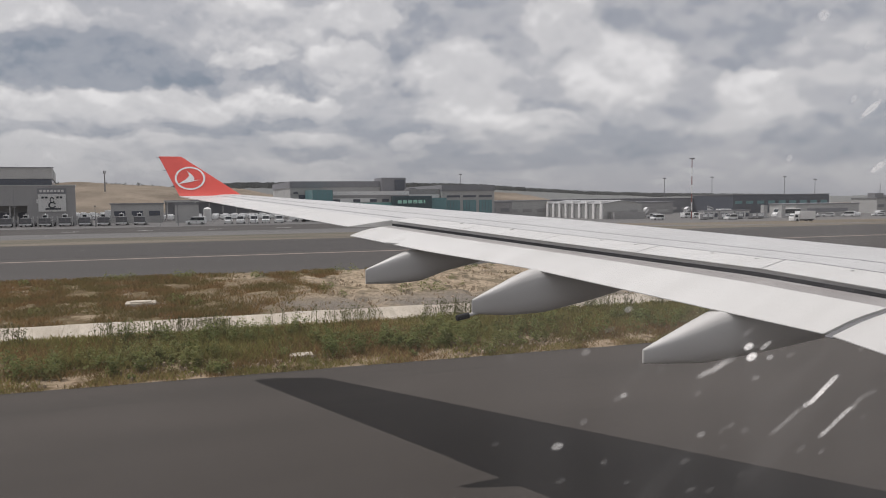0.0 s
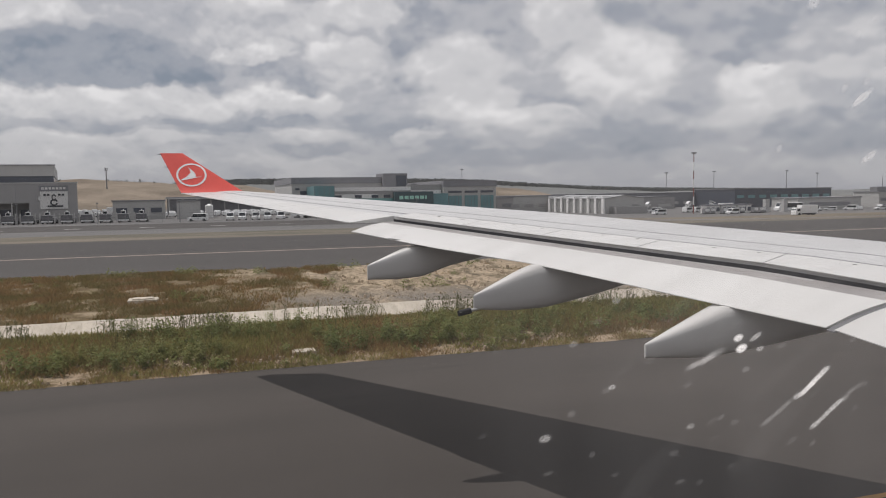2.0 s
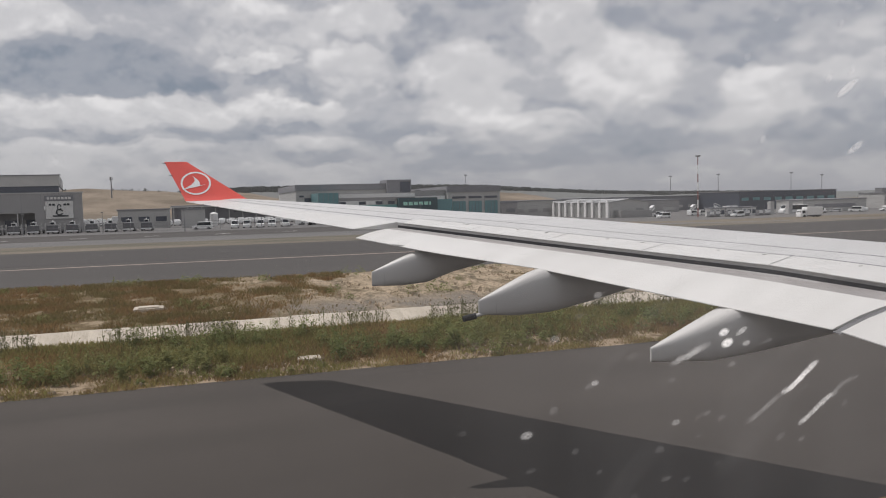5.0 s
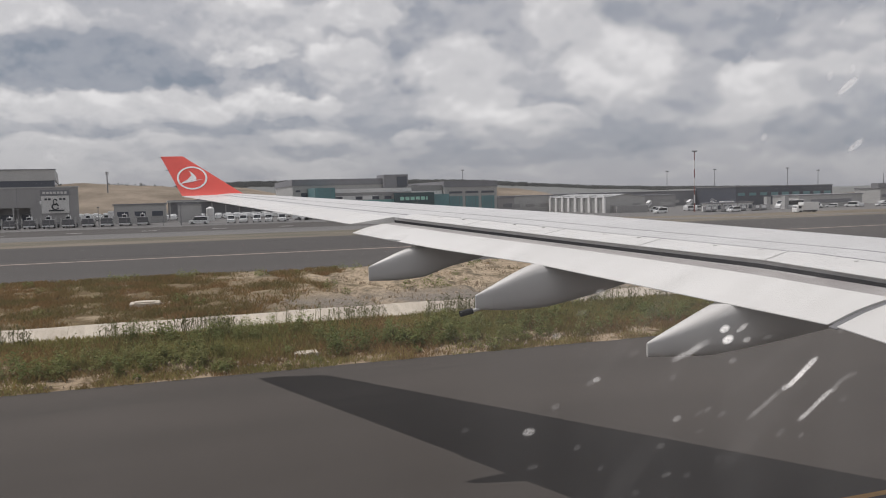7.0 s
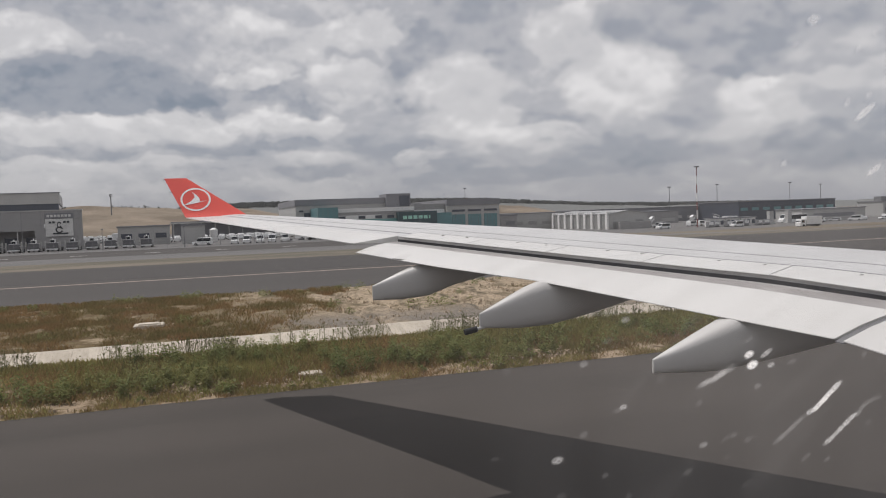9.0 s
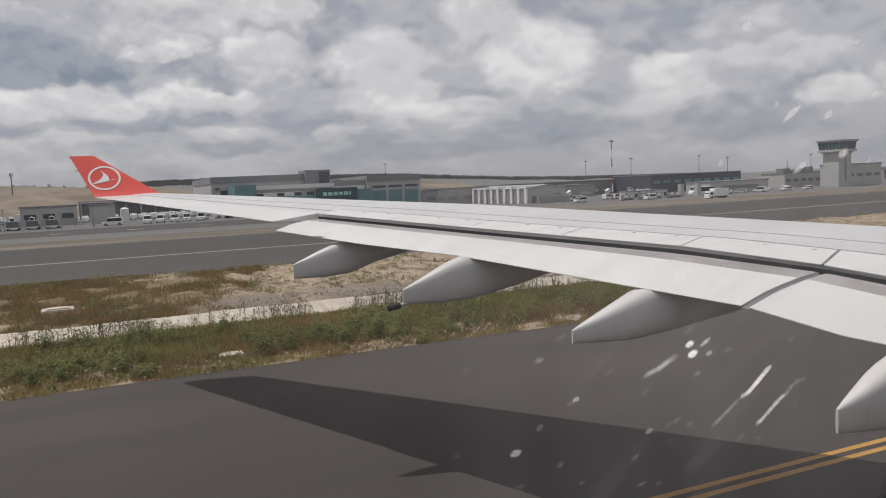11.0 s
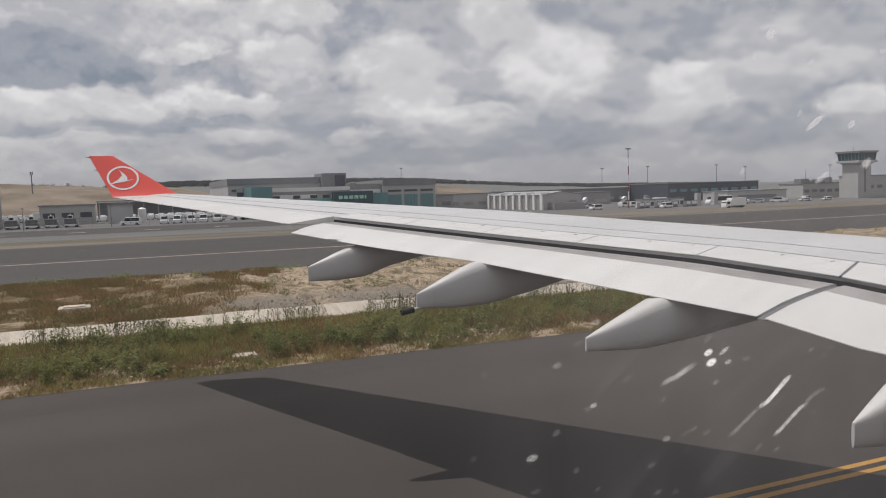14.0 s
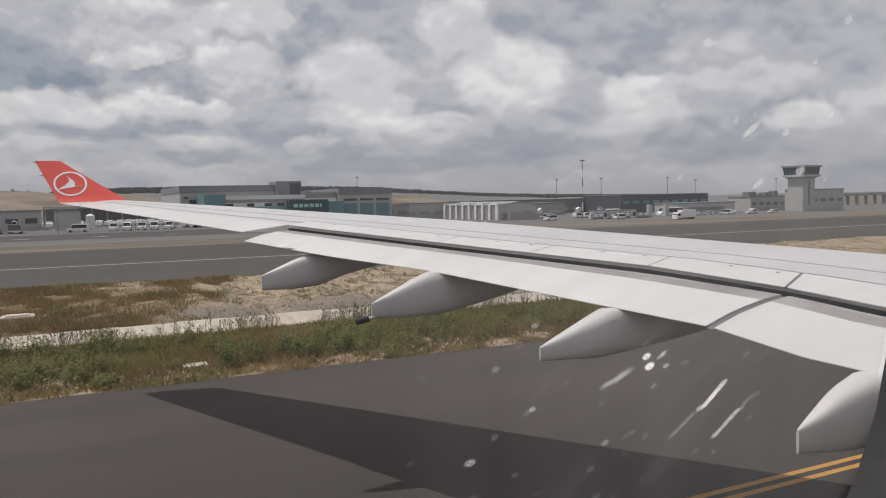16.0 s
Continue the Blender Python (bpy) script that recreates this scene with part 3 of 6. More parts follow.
def build_ailerons():
    for y0, y1 in ((18.12, 21.95), (21.98, 26.3)):
        bm = bmesh.new()
        rings = []
        for y in np.linspace(y0, y1, 6):
            y = float(y)
            h, t = hinge(y), te(y)
            rings.append([(h + 0.02, y, z_hinge(y) + 0.012), (t, y, z_te(y)), (t, y, z_te(y) - 0.012), (h + 0.02, y, z_hinge(y) - 0.16)])
        loft(bm, rings)
        part("aileron", bm, FLAP_WHITE, plane, "white aileron")
    bm = bmesh.new()
    rings = []
    for y in (26.33, 27.55):
        rings.append([(hinge(y) + 0.02, y, z_hinge(y) + 0.01), (te(y) + (0.0 if y > 27 else 0.1), y, z_te(y)), (te(y), y, z_te(y) - 0.015), (hinge(y) + 0.02, y, z_hinge(y) - 0.14)])
    loft(bm, rings)
    part("tip_panel", bm, WING_WHITE, plane)
    for i in range(9):
        y = 22.2 + i * 0.5
        bm = bmesh.new()
        tube(bm, (te(y) + 0.03, y, z_te(y)), (te(y) - 0.22, y, z_te(y) - 0.03), 0.008, 0.003, 6)
        part("static_wick", bm, BLACK_RUBBER, plane)


build_ailerons()


def flap_ring(y, drop=0.128):
    """An airfoil section of the extended flap."""
    f0 = hinge(y) - 0.02
    z0 = z_hinge(y) - drop
    t, zt = te(y), z_flap(y)
    up, lo = [], []
    for s in (0, 0.03, 0.10, 0.28, 0.5, 0.7, 1.0):
        x = f0 + (t - f0) * s
        zz = z0 + (zt - z0) * s
        up.append((x, y, zz + 0.055 * (4 * s * (1 - s)) ** 0.7 - (0.04 if s == 0 else 0)))
        lo.append((x, y, zz - 0.17 * (1 - s) ** 1.2 - 0.012))
    return up + lo[::-1]


def build_flap(y0, y1, steps, name, label):
    bm = bmesh.new()
    rings = []
    for y in np.linspace(y0, y1, steps):
        y = float(y)
        k = max(0.0, 1 - abs(y - KINK) / 1.2)
        h, t = hinge(y), te(y)
        rings.append([(p[0], p[1] - 0.30 * k * max(0.0, (p[0] - t) / (h - t)), p[2]) for p in flap_ring(y)])
    loft(bm, rings)
    me = mesh_of(name, bm, [FLAP_WHITE, FLAP_GREY, FLAP_PALE], True, 40)
    for p in me.polygons:
        c = p.center
        s = (hinge(c.y) - c.x) / max(0.1, hinge(c.y) - te(c.y))
        p.material_index = 0 if p.normal.z < 0.1 or s > 0.28 else (1 if s > 0.10 else 2)
    ob = new(name, me)
    ob.parent = plane
    ob["label"] = label
    return ob


build_flap(KINK + 0.055, FLAP_END, 22, "outboard_flap", "white extended outboard flap with grey nose")
build_flap(0.2, KINK - 0.055, 14, "inboard_flap", "white extended inboard flap")


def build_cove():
    """The shaded slot under the spoilers, painted near-black, and the end strip at the kink."""
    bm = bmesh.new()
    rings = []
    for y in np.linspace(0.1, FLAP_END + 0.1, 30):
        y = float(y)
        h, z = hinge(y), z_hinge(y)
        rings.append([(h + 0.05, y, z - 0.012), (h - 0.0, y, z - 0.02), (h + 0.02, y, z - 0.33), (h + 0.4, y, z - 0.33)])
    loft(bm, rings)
    part("flap_cove", bm, SLOT_SHADE, plane, "slot shade painted dark ahead of the flap")
    bm = bmesh.new()
    a, b = flap_ring(KINK - 0.05), flap_ring(KINK + 0.05)
    t, h = te(KINK), hinge(KINK)
    loft(bm, [[(p[0], p[1] - 0.30 * max(0.0, (p[0] - t) / (h - t)), p[2] - 0.03) for p in r] for r in (a, b)])
    part("flap_joint", bm, SEAM, plane, "grey seal strip between the flaps")


build_cove()


def build_fairing(y, pts_top, pts_bot, w, pipe=None):
    """A canoe fairing: side outline from tail to front, rounded across."""
    xs = np.linspace(pts_bot[0][0], pts_bot[-1][0], 30)
    bx, bz = zip(*pts_bot)
    tx, tz = zip(*pts_top)
    rings = []
    for i, x in enumerate(xs):
        x = float(x)
        zb, zt = float(np.interp(x, bx, bz)), float(np.interp(x, tx, tz))
        k = (x - xs[0]) / (xs[-1] - xs[0])
        hw = w * (0.06 + 0.94 * min(1, k / 0.32) ** 0.75) * (1 - 0.9 * max(0, k - 0.55) ** 1.5)
        sec = [(0.30, 1.0), (0.58, 0.955), (0.80, 0.82), (0.93, 0.58), (1.0, 0.2), (0.97, -0.35), (0.84, -0.74), (0.54, -0.94), (0.2, -1.0)]
        ring = [(x, y + hw * u, (zb + zt) / 2 + (zt - zb) / 2 * v) for u, v in sec + [(-u, v) for u, v in sec[::-1]]]
        rings.append(ring)
    bm = bmesh.new()
    loft(bm, rings)
    ob = part("flap_fairing", bm, FAIRING_PAINT, plane, "pale grey canoe-shaped flap track fairing", smooth=True, angle=40)
    js = [[(p[0] + dx, y + (p[1] - y) * 1.012, p[2] + (0.003 if v < 9 else -0.003)) for v, p in enumerate(rings[2])] for dx in (0.0, 0.006)]
    bm = bmesh.new()
    loft(bm, js, caps=False)
    part("fairing_joint", bm, FLAP_GREY, ob, "thin grey panel joint")
    if pipe:
        bm = bmesh.new()
        (x0, z0), (x1, z1) = pipe
        tube(bm, (x1 + 0.1, y, z1 + 0.02), (x0 + 0.12, y, z0 + 0.02), 0.03, 0.03, 10)
        part("drain_mast", bm, FAIRING_PAINT, ob, "white drain mast", smooth=True)
        bm = bmesh.new()
        tube(bm, (x0 + 0.13, y, z0 + 0.02), (x0 - 0.1, y, z0 - 0.02), 0.055, 0.055, 12)
        part("mast_cap", bm, BLACK_RUBBER, ob, "black cap", smooth=True)


build_fairing(16.13, [(3.55, 4.39), (4.24, 4.68), (4.6, 4.80), (6.4, 4.82), (7.2, 4.84)],
              [(3.57, 4.09), (4.2, 4.07), (4.78, 4.11), (5.37, 4.31), (6.25, 4.50), (7.2, 4.78)], 0.26)
build_fairing(12.6, [(4.67, 4.11), (5.5, 4.49), (5.85, 4.62), (7.7, 4.62), (9.0, 4.58)],
              [(4.69, 3.87), (5.36, 3.81), (6.03, 3.83), (6.95, 4.0), (7.67, 4.17), (9.0, 4.48)], 0.30, ((4.5, 3.83), (4.72, 3.87)))
build_fairing(9.28, [(6.02, 3.75), (6.98, 4.13), (7.32, 4.26), (9.2, 4.26), (10.8, 4.2)],
              [(6.02, 3.55), (6.96, 3.49), (7.86, 3.58), (9.22, 3.74), (10.8, 4.05)], 0.32)
build_fairing(5.9, [(7.25, 3.24), (7.96, 3.62), (8.4, 3.74), (10.2, 3.72), (12.0, 3.6)],
              [(7.24, 2.96), (8.0, 2.88), (9.0, 2.98), (10.2, 3.2), (12.0, 3.5)], 0.34)


bm = bmesh.new()
prism(bm, [(4.14, 16.55, 4.95), (4.46, 16.3, 4.915), (4.74, 16.3, 5.0), (4.45, 16.6, 5.04)], (0.0, 0.0, -0.02))
part("flap_end_tab", bm, FLAP_WHITE, plane, "small white tab on the flap edge")


CANT, WL_H = 0.95, 1.39


def build_winglet():
    bm = bmesh.new()
    base, top = (-0.27, 1.8), (-0.93, -0.19)
    rings = []
    for k in (0, 0.03, 0.1, 0.3, 0.6, 0.9, 1.0):
        y = 27.55 + 0.05 * min(1, k / 0.1) + CANT * k
        z = 6.08 + WL_H * k
        c = k ** 1.0
        x0, x1 = base[0] + (top[0] - base[0]) * c, base[1] + (top[1] - base[1]) * c
        th = 0.09 * (1 - 0.6 * k)
        rings.append([(x0, y, z), (x0 + (x1 - x0) * 0.5, y - th * 0.8, z), (x0 + (x1 - x0) * 0.85, y - th, z), (x1, y, z),
                      (x0 + (x1 - x0) * 0.85, y + th, z), (x0 + (x1 - x0) * 0.5, y + th * 0.8, z)])
    loft(bm, rings)
    w = part("winglet", bm, RED, plane, "red swept winglet", smooth=True, angle=40)

    def face_y(x, z):
        k = (z - 6.08) / WL_H
        x0, x1 = base[0] + (top[0] - base[0]) * k, base[1] + (top[1] - base[1]) * k
        q = (x - x0) / (x1 - x0)
        return 27.60 + CANT * k - 0.09 * (1 - 0.6 * k) * float(np.interp(q, (0, 0.5, 0.85, 1), (0, 0.8, 1, 0))) - 0.003
    bm = bmesh.new()
    cx, cz, n = 0.085, 6.70, 48
    loop = [2 * math.pi * i / n for i in range(n)]
    rings = []
    for a in loop + loop[:1]:
        ring = []
        for r, d in ((1.0, 0.0), (1.0, 0.006), (0.87, 0.006), (0.87, 0.0)):
            z = cz + 0.405 * r * math.sin(a)
            x = cx + 0.50 * r * math.cos(a)
            ring.append((x, face_y(x, z) - d, z))
        rings.append(ring)
    loft(bm, rings, caps=False)
    part("ring_marking", bm, LOGO_WHITE, w, "white painted ring")
    bm = bmesh.new()
    pts = []
    for i in range(9):
        k = i / 8
        pts.append((-0.02 + 0.24 * math.sin(k * 1.9), 6.90 - 0.33 * k))
    pts += [(0.44, 6.60), (0.1, 6.52), (-0.3, 6.45), (-0.05, 6.60), (0.06, 6.72), (0.04, 6.82)]
    prism(bm, [(0.085 + (x - 0.09) * 1.05, face_y(0.085 + (x - 0.09) * 1.05, 6.70 + (z - 6.645) * 1.05) - 0.003, 6.70 + (z - 6.645) * 1.05) for x, z in pts], (0, -0.004, 0))
    part("swoosh_marking", bm, LOGO_WHITE, w, "white painted swoosh")
    for z in (7.42, 6.98, 6.42):
        k = (z - 6.08) / WL_H
        bm = bmesh.new()
        x = -0.27 - 0.65 * k
        tube(bm, (x + 0.02, 27.6 + CANT * k, z), (x - 0.12, 27.6 + CANT * k, z + 0.005), 0.012, 0.004, 6)
        part("static_wick", bm, BLACK_RUBBER, w)


build_winglet()

PANE_Y = 0.13


def hole_outline(n=40, grow=0.0, y=PANE_Y):
    """The rounded window opening."""
    x0, x1, z0, z1, r = -0.135 - grow, 0.226 + grow, EYE_Z - 0.145 - grow, EYE_Z + 0.25 + grow, 0.125 + grow
    pts = []
    for cx, cz, a0 in ((x1 - r, z1 - r, 0), (x0 + r, z1 - r, 90), (x0 + r, z0 + r, 180), (x1 - r, z0 + r, 270)):
        for i in range(n // 4):
            a = radians(a0 + 90 * i / (n // 4 - 1))
            pts.append((cx + r * math.cos(a), y, cz + r * math.sin(a)))
    return pts


def build_cabin():
    bm = bmesh.new()
    cy, cz, R, n = -2.62, 5.85, 2.80, 24
    ang = [radians((i + 0.5) * 15) for i in range(n)]
    xs = [-7, -0.4, 0.5, 15]
    rings = [[bm.verts.new((x, cy + R * math.cos(a), cz + R * math.sin(a))) for a in ang] for x in xs]
    for i in range(3):
        for j in list(range(0, 6)) + list(range(18, n)):
            k = (j + 1) % n
            if i == 1 and j == n - 1:
                continue
            bm.faces.new((rings[i][j], rings[i][k], rings[i + 1][k], rings[i + 1][j]))
    bmesh.ops.solidify(bm, geom=bm.faces[:], thickness=0.012)
    part("fuselage", bm, [FUSELAGE], plane, "white fuselage side shell", smooth=True, angle=40)
    yw = cy + R * math.cos(radians(7.5))
    hz = R * math.sin(radians(7.5))
    bm = bmesh.new()
    ho = hole_outline(40, 0.0, yw)
    hi = hole_outline(40, 0.03, yw - 0.035)
    corners = [(0.5, yw, cz + hz), (-0.4, yw, cz + hz), (-0.4, yw, cz - hz), (0.5, yw, cz - hz)]
    vo = [bm.verts.new(p) for p in ho]
    vi = [bm.verts.new(p) for p in hi]
    vc = [bm.verts.new(p) for p in corners]
    m = len(vo)
    for i in range(m):
        j = (i + 1) % m
        bm.faces.new((vo[i], vo[j], vi[j], vi[i]))
    q = m // 4
    for c in range(4):
        for i in range(c * q, c * q + q - 1):
            bm.faces.new((vo[i], vo[i + 1], vc[c]))
        bm.faces.new((vo[c * q + q - 1], vo[(c * q + q) % m], vc[(c + 1) % 4], vc[c]))
    f = part("window_frame", bm, LINING, plane, "dark grey window surround", smooth=True, angle=40)
    bm = bmesh.new()
    prism(bm, hole_outline(40, 0.004, yw + 0.004), (0, 0.002, 0))
    pane = part("window_pane", bm, PANE, f, "scratched, hazy acrylic window pane")
    pane.visible_shadow = False
    build_smears(f, yw)
    bm = bmesh.new()
    tube(bm, (9.6, -0.6, 3.6), (9.4, -0.6, 0.7), 0.2, 0.16, 12)
    leg = part("landing_gear", bm, FUSELAGE, plane, "main landing gear leg", smooth=True)
    for dx in (-0.75, 0.75):
        for dy in (-0.45, 0.45):
            bm = bmesh.new()
            tube(bm, (9.4 + dx, -0.6 + dy - 0.2, 0.66), (9.4 + dx, -0.6 + dy + 0.2, 0.66), 0.66, 0.66, 20)
            part("tyre", bm, BLACK_RUBBER, leg, smooth=True)


def smear_material():
    mt = bpy.data.materials.new("dried_drop_residue")
    mt.use_nodes = True
    n, l = mt.node_tree.nodes, mt.node_tree.links
    n.clear()
    out = n.new("ShaderNodeOutputMaterial")
    tr = n.new("ShaderNodeBsdfTransparent")
    dif = n.new("ShaderNodeBsdfTranslucent")
    dif.inputs[0].default_value = (0.95, 0.93, 0.9, 1)
    tc = n.new("ShaderNodeTexCoord")
    ln = n.new("ShaderNodeVectorMath")
    ln.operation = "LENGTH"
    l.new(tc.outputs["Object"], ln.inputs[0])
    mr = n.new("ShaderNodeMapRange")
    mr.interpolation_type = "SMOOTHSTEP"
    mr.inputs[1].default_value, mr.inputs[2].default_value = 1.0, 0.45
    l.new(ln.outputs["Value"], mr.inputs[0])
    nz = n.new("ShaderNodeTexNoise")
    nz.inputs["Scale"].default_value, nz.inputs["Detail"].default_value = 2.4, 3
    oi = n.new("ShaderNodeObjectInfo")
    ad = n.new("ShaderNodeVectorMath")
    l.new(tc.outputs["Object"], ad.inputs[0])
    cm = n.new("ShaderNodeCombineXYZ")
    ml = n.new("ShaderNodeMath")
    ml.operation = "MULTIPLY"
    ml.inputs[1].default_value = 40
    l.new(oi.outputs["Random"], ml.inputs[0])
    l.new(ml.outputs[0], cm.inputs[0])
    l.new(cm.outputs[0], ad.inputs[1])
    l.new(ad.outputs[0], nz.inputs["Vector"])
    m2 = n.new("ShaderNodeMapRange")
    m2.inputs[1].default_value, m2.inputs[2].default_value = 0.36, 0.64
    m2.inputs[3].default_value, m2.inputs[4].default_value = 0.55, 1.0
    l.new(nz.outputs["Fac"], m2.inputs[0])
    mu = n.new("ShaderNodeMath")
    mu.operation = "MULTIPLY"
    l.new(mr.outputs[0], mu.inputs[0])
    l.new(m2.outputs[0], mu.inputs[1])
    m3 = n.new("ShaderNodeMath")
    m3.operation = "MULTIPLY"
    l.new(mu.outputs[0], m3.inputs[0])
    sp = n.new("ShaderNodeSeparateXYZ")
    l.new(oi.outputs["Color"], sp.inputs[0])
    l.new(sp.outputs[0], m3.inputs[1])
    mix = n.new("ShaderNodeMixShader")
    l.new(m3.outputs[0], mix.inputs[0])
    l.new(tr.outputs[0], mix.inputs[1])
    l.new(dif.outputs[0], mix.inputs[2])
    l.new(mix.outputs[0], out.inputs[0])
    return mt


def build_smears(parent, yw):
    """Dried drops, streaks of drops and faint spots on the pane, each a bead whose face is turned up to the sky."""
    bm = bmesh.new()
    bmesh.ops.create_circle(bm, cap_ends=True, segments=28, radius=1.0, matrix=Matrix.Rotation(radians(90), 4, "X"))
    me = mesh_of("dried_drop", bm, smear_material())
    count = [0]

    def drop(x, z, a, b, lean, k):
        count[0] += 1
        ob = new("dried_drop", me)
        ob.parent = parent
        ob.matrix_basis = pose(x, yw + 0.0008 - 0.00006 * (count[0] % 12), EYE_Z + z, 24, 0, 0) @ pose(0, 0, 0, 0, -lean, 0) @ Matrix.Diagonal((a * 1.2, 1, b * 1.15, 1))
        ob.color = (0.85 * k, k, k, 1)
        ob.visible_shadow = False
    for row in SMEARS:
        drop(*row)
    rnd = random.Random(17)
    for x0, z0, x1, z1, r, k in STREAKS:
        lean = math.degrees(math.atan2(z0 - z1, x0 - x1))
        for i in range(10):
            q = i / 9
            side = rnd.uniform(-0.05, 0.05) * r
            drop(x0 + (x1 - x0) * q + side, z0 + (z1 - z0) * q - side, r * rnd.uniform(1.1, 1.5), r * rnd.uniform(0.9, 1.15), lean, k * rnd.uniform(0.35, 0.8) * (0.5 + 0.5 * math.sin(math.pi * (0.15 + 0.7 * q))))
    # faint spots and thin runs over the lower half
    for i in range(34):
        x = 0.05 + 0.125 * rnd.random() ** 0.8
        drop(x, rnd.uniform(-0.075, -0.028), rnd.uniform(0.0009, 0.0017), rnd.uniform(0.0008, 0.0013), rnd.uniform(0, 60), rnd.uniform(0.03, 0.10))
    for i in range(9):
        drop(rnd.uniform(0.10, 0.19), rnd.uniform(-0.07, 0.0), rnd.uniform(0.010, 0.022), rnd.uniform(0.0025, 0.005), rnd.uniform(40, 66), rnd.uniform(0.008, 0.02))
    for i in range(12):
        drop(rnd.uniform(0.13, 0.2), rnd.uniform(0.01, 0.07), rnd.uniform(0.0009, 0.0016), rnd.uniform(0.0009, 0.0014), 0, rnd.uniform(0.1, 0.35))


def pane_material():
    mt = bpy.data.materials.new("hazy_acrylic")
    mt.use_nodes = True
    n, l = mt.node_tree.nodes, mt.node_tree.links
    n.clear()
    out = n.new("ShaderNodeOutputMaterial")
    tr = n.new("ShaderNodeBsdfTransparent")
    tr.inputs[0].default_value = (0.985, 0.985, 0.98, 1)
    dif = n.new("ShaderNodeBsdfTranslucent")
    dif.inputs[0].default_value = (0.85, 0.83, 0.81, 1)
    tc = n.new("ShaderNodeTexCoord")
    sep = n.new("ShaderNodeSeparateXYZ")
    l.new(tc.outputs["Object"], sep.inputs[0])
    mr = n.new("ShaderNodeMapRange")
    mr.interpolation_type = "SMOOTHSTEP"
    mr.inputs[1].default_value, mr.inputs[2].default_value = 0.0, 0.14
    mr.inputs[3].default_value, mr.inputs[4].default_value = HAZE
    l.new(sep.outputs[0], mr.inputs[0])
    mp = n.new("ShaderNodeMapping")
    mp.inputs["Rotation"].default_value = (0, radians(38), 0)
    mp.inputs["Scale"].default_value = (60, 1, 9)
    l.new(tc.outputs["Object"], mp.inputs[0])
    nz = n.new("ShaderNodeTexNoise")
    nz.inputs["Scale"].default_value, nz.inputs["Detail"].default_value = 1.0, 3
    l.new(mp.outputs[0], nz.inputs["Vector"])
    mu = n.new("ShaderNodeMath")
    mu.operation = "MULTIPLY"
    mr2 = n.new("ShaderNodeMapRange")
    mr2.inputs[1].default_value, mr2.inputs[2].default_value = 0.3, 0.7
    mr2.inputs[3].default_value, mr2.inputs[4].default_value = 0.75, 1.25
    l.new(nz.outputs["Fac"], mr2.inputs[0])
    l.new(mr.outputs[0], mu.inputs[0])
    l.new(mr2.outputs[0], mu.inputs[1])
    mix = n.new("ShaderNodeMixShader")
    l.new(mu.outputs[0], mix.inputs[0])
    l.new(tr.outputs[0], mix.inputs[1])
    l.new(dif.outputs[0], mix.inputs[2])
    l.new(mix.outputs[0], out.inputs[0])
    return mt


HAZE = (0.010, 0.036)
# x, z, half length, half width, lean, strength
SMEARS = [
    (0.1262, -0.0356, 0.0015, 0.0013, 0, 1.10),
    (0.1271, -0.0383, 0.0017, 0.0015, 0, 1.30),
    (0.1313, -0.0357, 0.0019, 0.0010, 40, 0.50),
    (0.1326, -0.0388, 0.0012, 0.0010, 0, 0.40),
    (0.0903, -0.0447, 0.0011, 0.0009, 0, 0.45),
    (0.0802, -0.0336, 0.0013, 0.0011, 0, 0.18),
    (0.0728, -0.0550, 0.0016, 0.0013, 0, 0.40),
    (0.1120, -0.0564, 0.0013, 0.0011, 0, 0.25),
    (0.0913, -0.0242, 0.0012, 0.0010, 0, 0.25),
    (0.1281, -0.0436, 0.0012, 0.0010, 0, 0.15),
    (0.1633, 0.0244, 0.0036, 0.0014, 45, 0.55),
    (0.1779, 0.0239, 0.0018, 0.0015, 0, 0.40),
    (0.1839, 0.0129, 0.0020, 0.0017, 0, 0.55),
    (0.1667, 0.0094, 0.0028, 0.0013, 40, 0.45),
    (0.2040, 0.0580, 0.0020, 0.0017, 0, 0.40),
    (0.1475, 0.0474, 0.0020, 0.0017, 0, 0.40),
]
# x, z of both ends, half width, strength
STREAKS = [
    (0.1206, -0.0384, 0.1121, -0.0418, 0.0012, 0.30),
    (0.1536, -0.0460, 0.1447, -0.0521, 0.0012, 0.95),
    (0.1424, -0.0533, 0.1337, -0.0583, 0.0011, 0.18),
    (0.1598, -0.0542, 0.1496, -0.0606, 0.0011, 0.60),
    (0.1652, -0.0507, 0.1595, -0.0542, 0.0011, 0.08),
]
PANE = pane_material()
build_cabin()


# ---- buildings and apron ----
# Greys, glazing, teal and dark vehicle paint below are lifted to paint distance haze.
GREY_CLAD = mat("grey_cladding", (0.362, 0.354, 0.347), (0.305, 0.299, 0.291), rough=0.6, scale=0.3, fine=2, bump=0.03, stretch=(2, 1, 0.3))
GREY_LIGHT = mat("light_grey_cladding", (0.472, 0.466, 0.448), (0.401, 0.395, 0.384), rough=0.6, scale=0.3, fine=2, bump=0.03)
GREY_DARK = mat("hazed_dark_grey", (0.243, 0.243, 0.257), (0.203, 0.203, 0.216), rough=0.55, scale=0.3, fine=2, bump=0.02)
GLASS_DARK = mat("hazed_dark_glazing", (0.0975, 0.108, 0.132), (0.075, 0.084, 0.105), rough=0.15, bump=0)
TEAL = mat("teal_glass_panel", (0.14, 0.287, 0.301), (0.119, 0.238, 0.252), rough=0.3, scale=0.4, bump=0)
TEAL_BRIGHT = mat("bright_teal_band", (0.22, 0.44, 0.42), (0.18, 0.38, 0.36), rough=0.4, scale=0.4, bump=0)
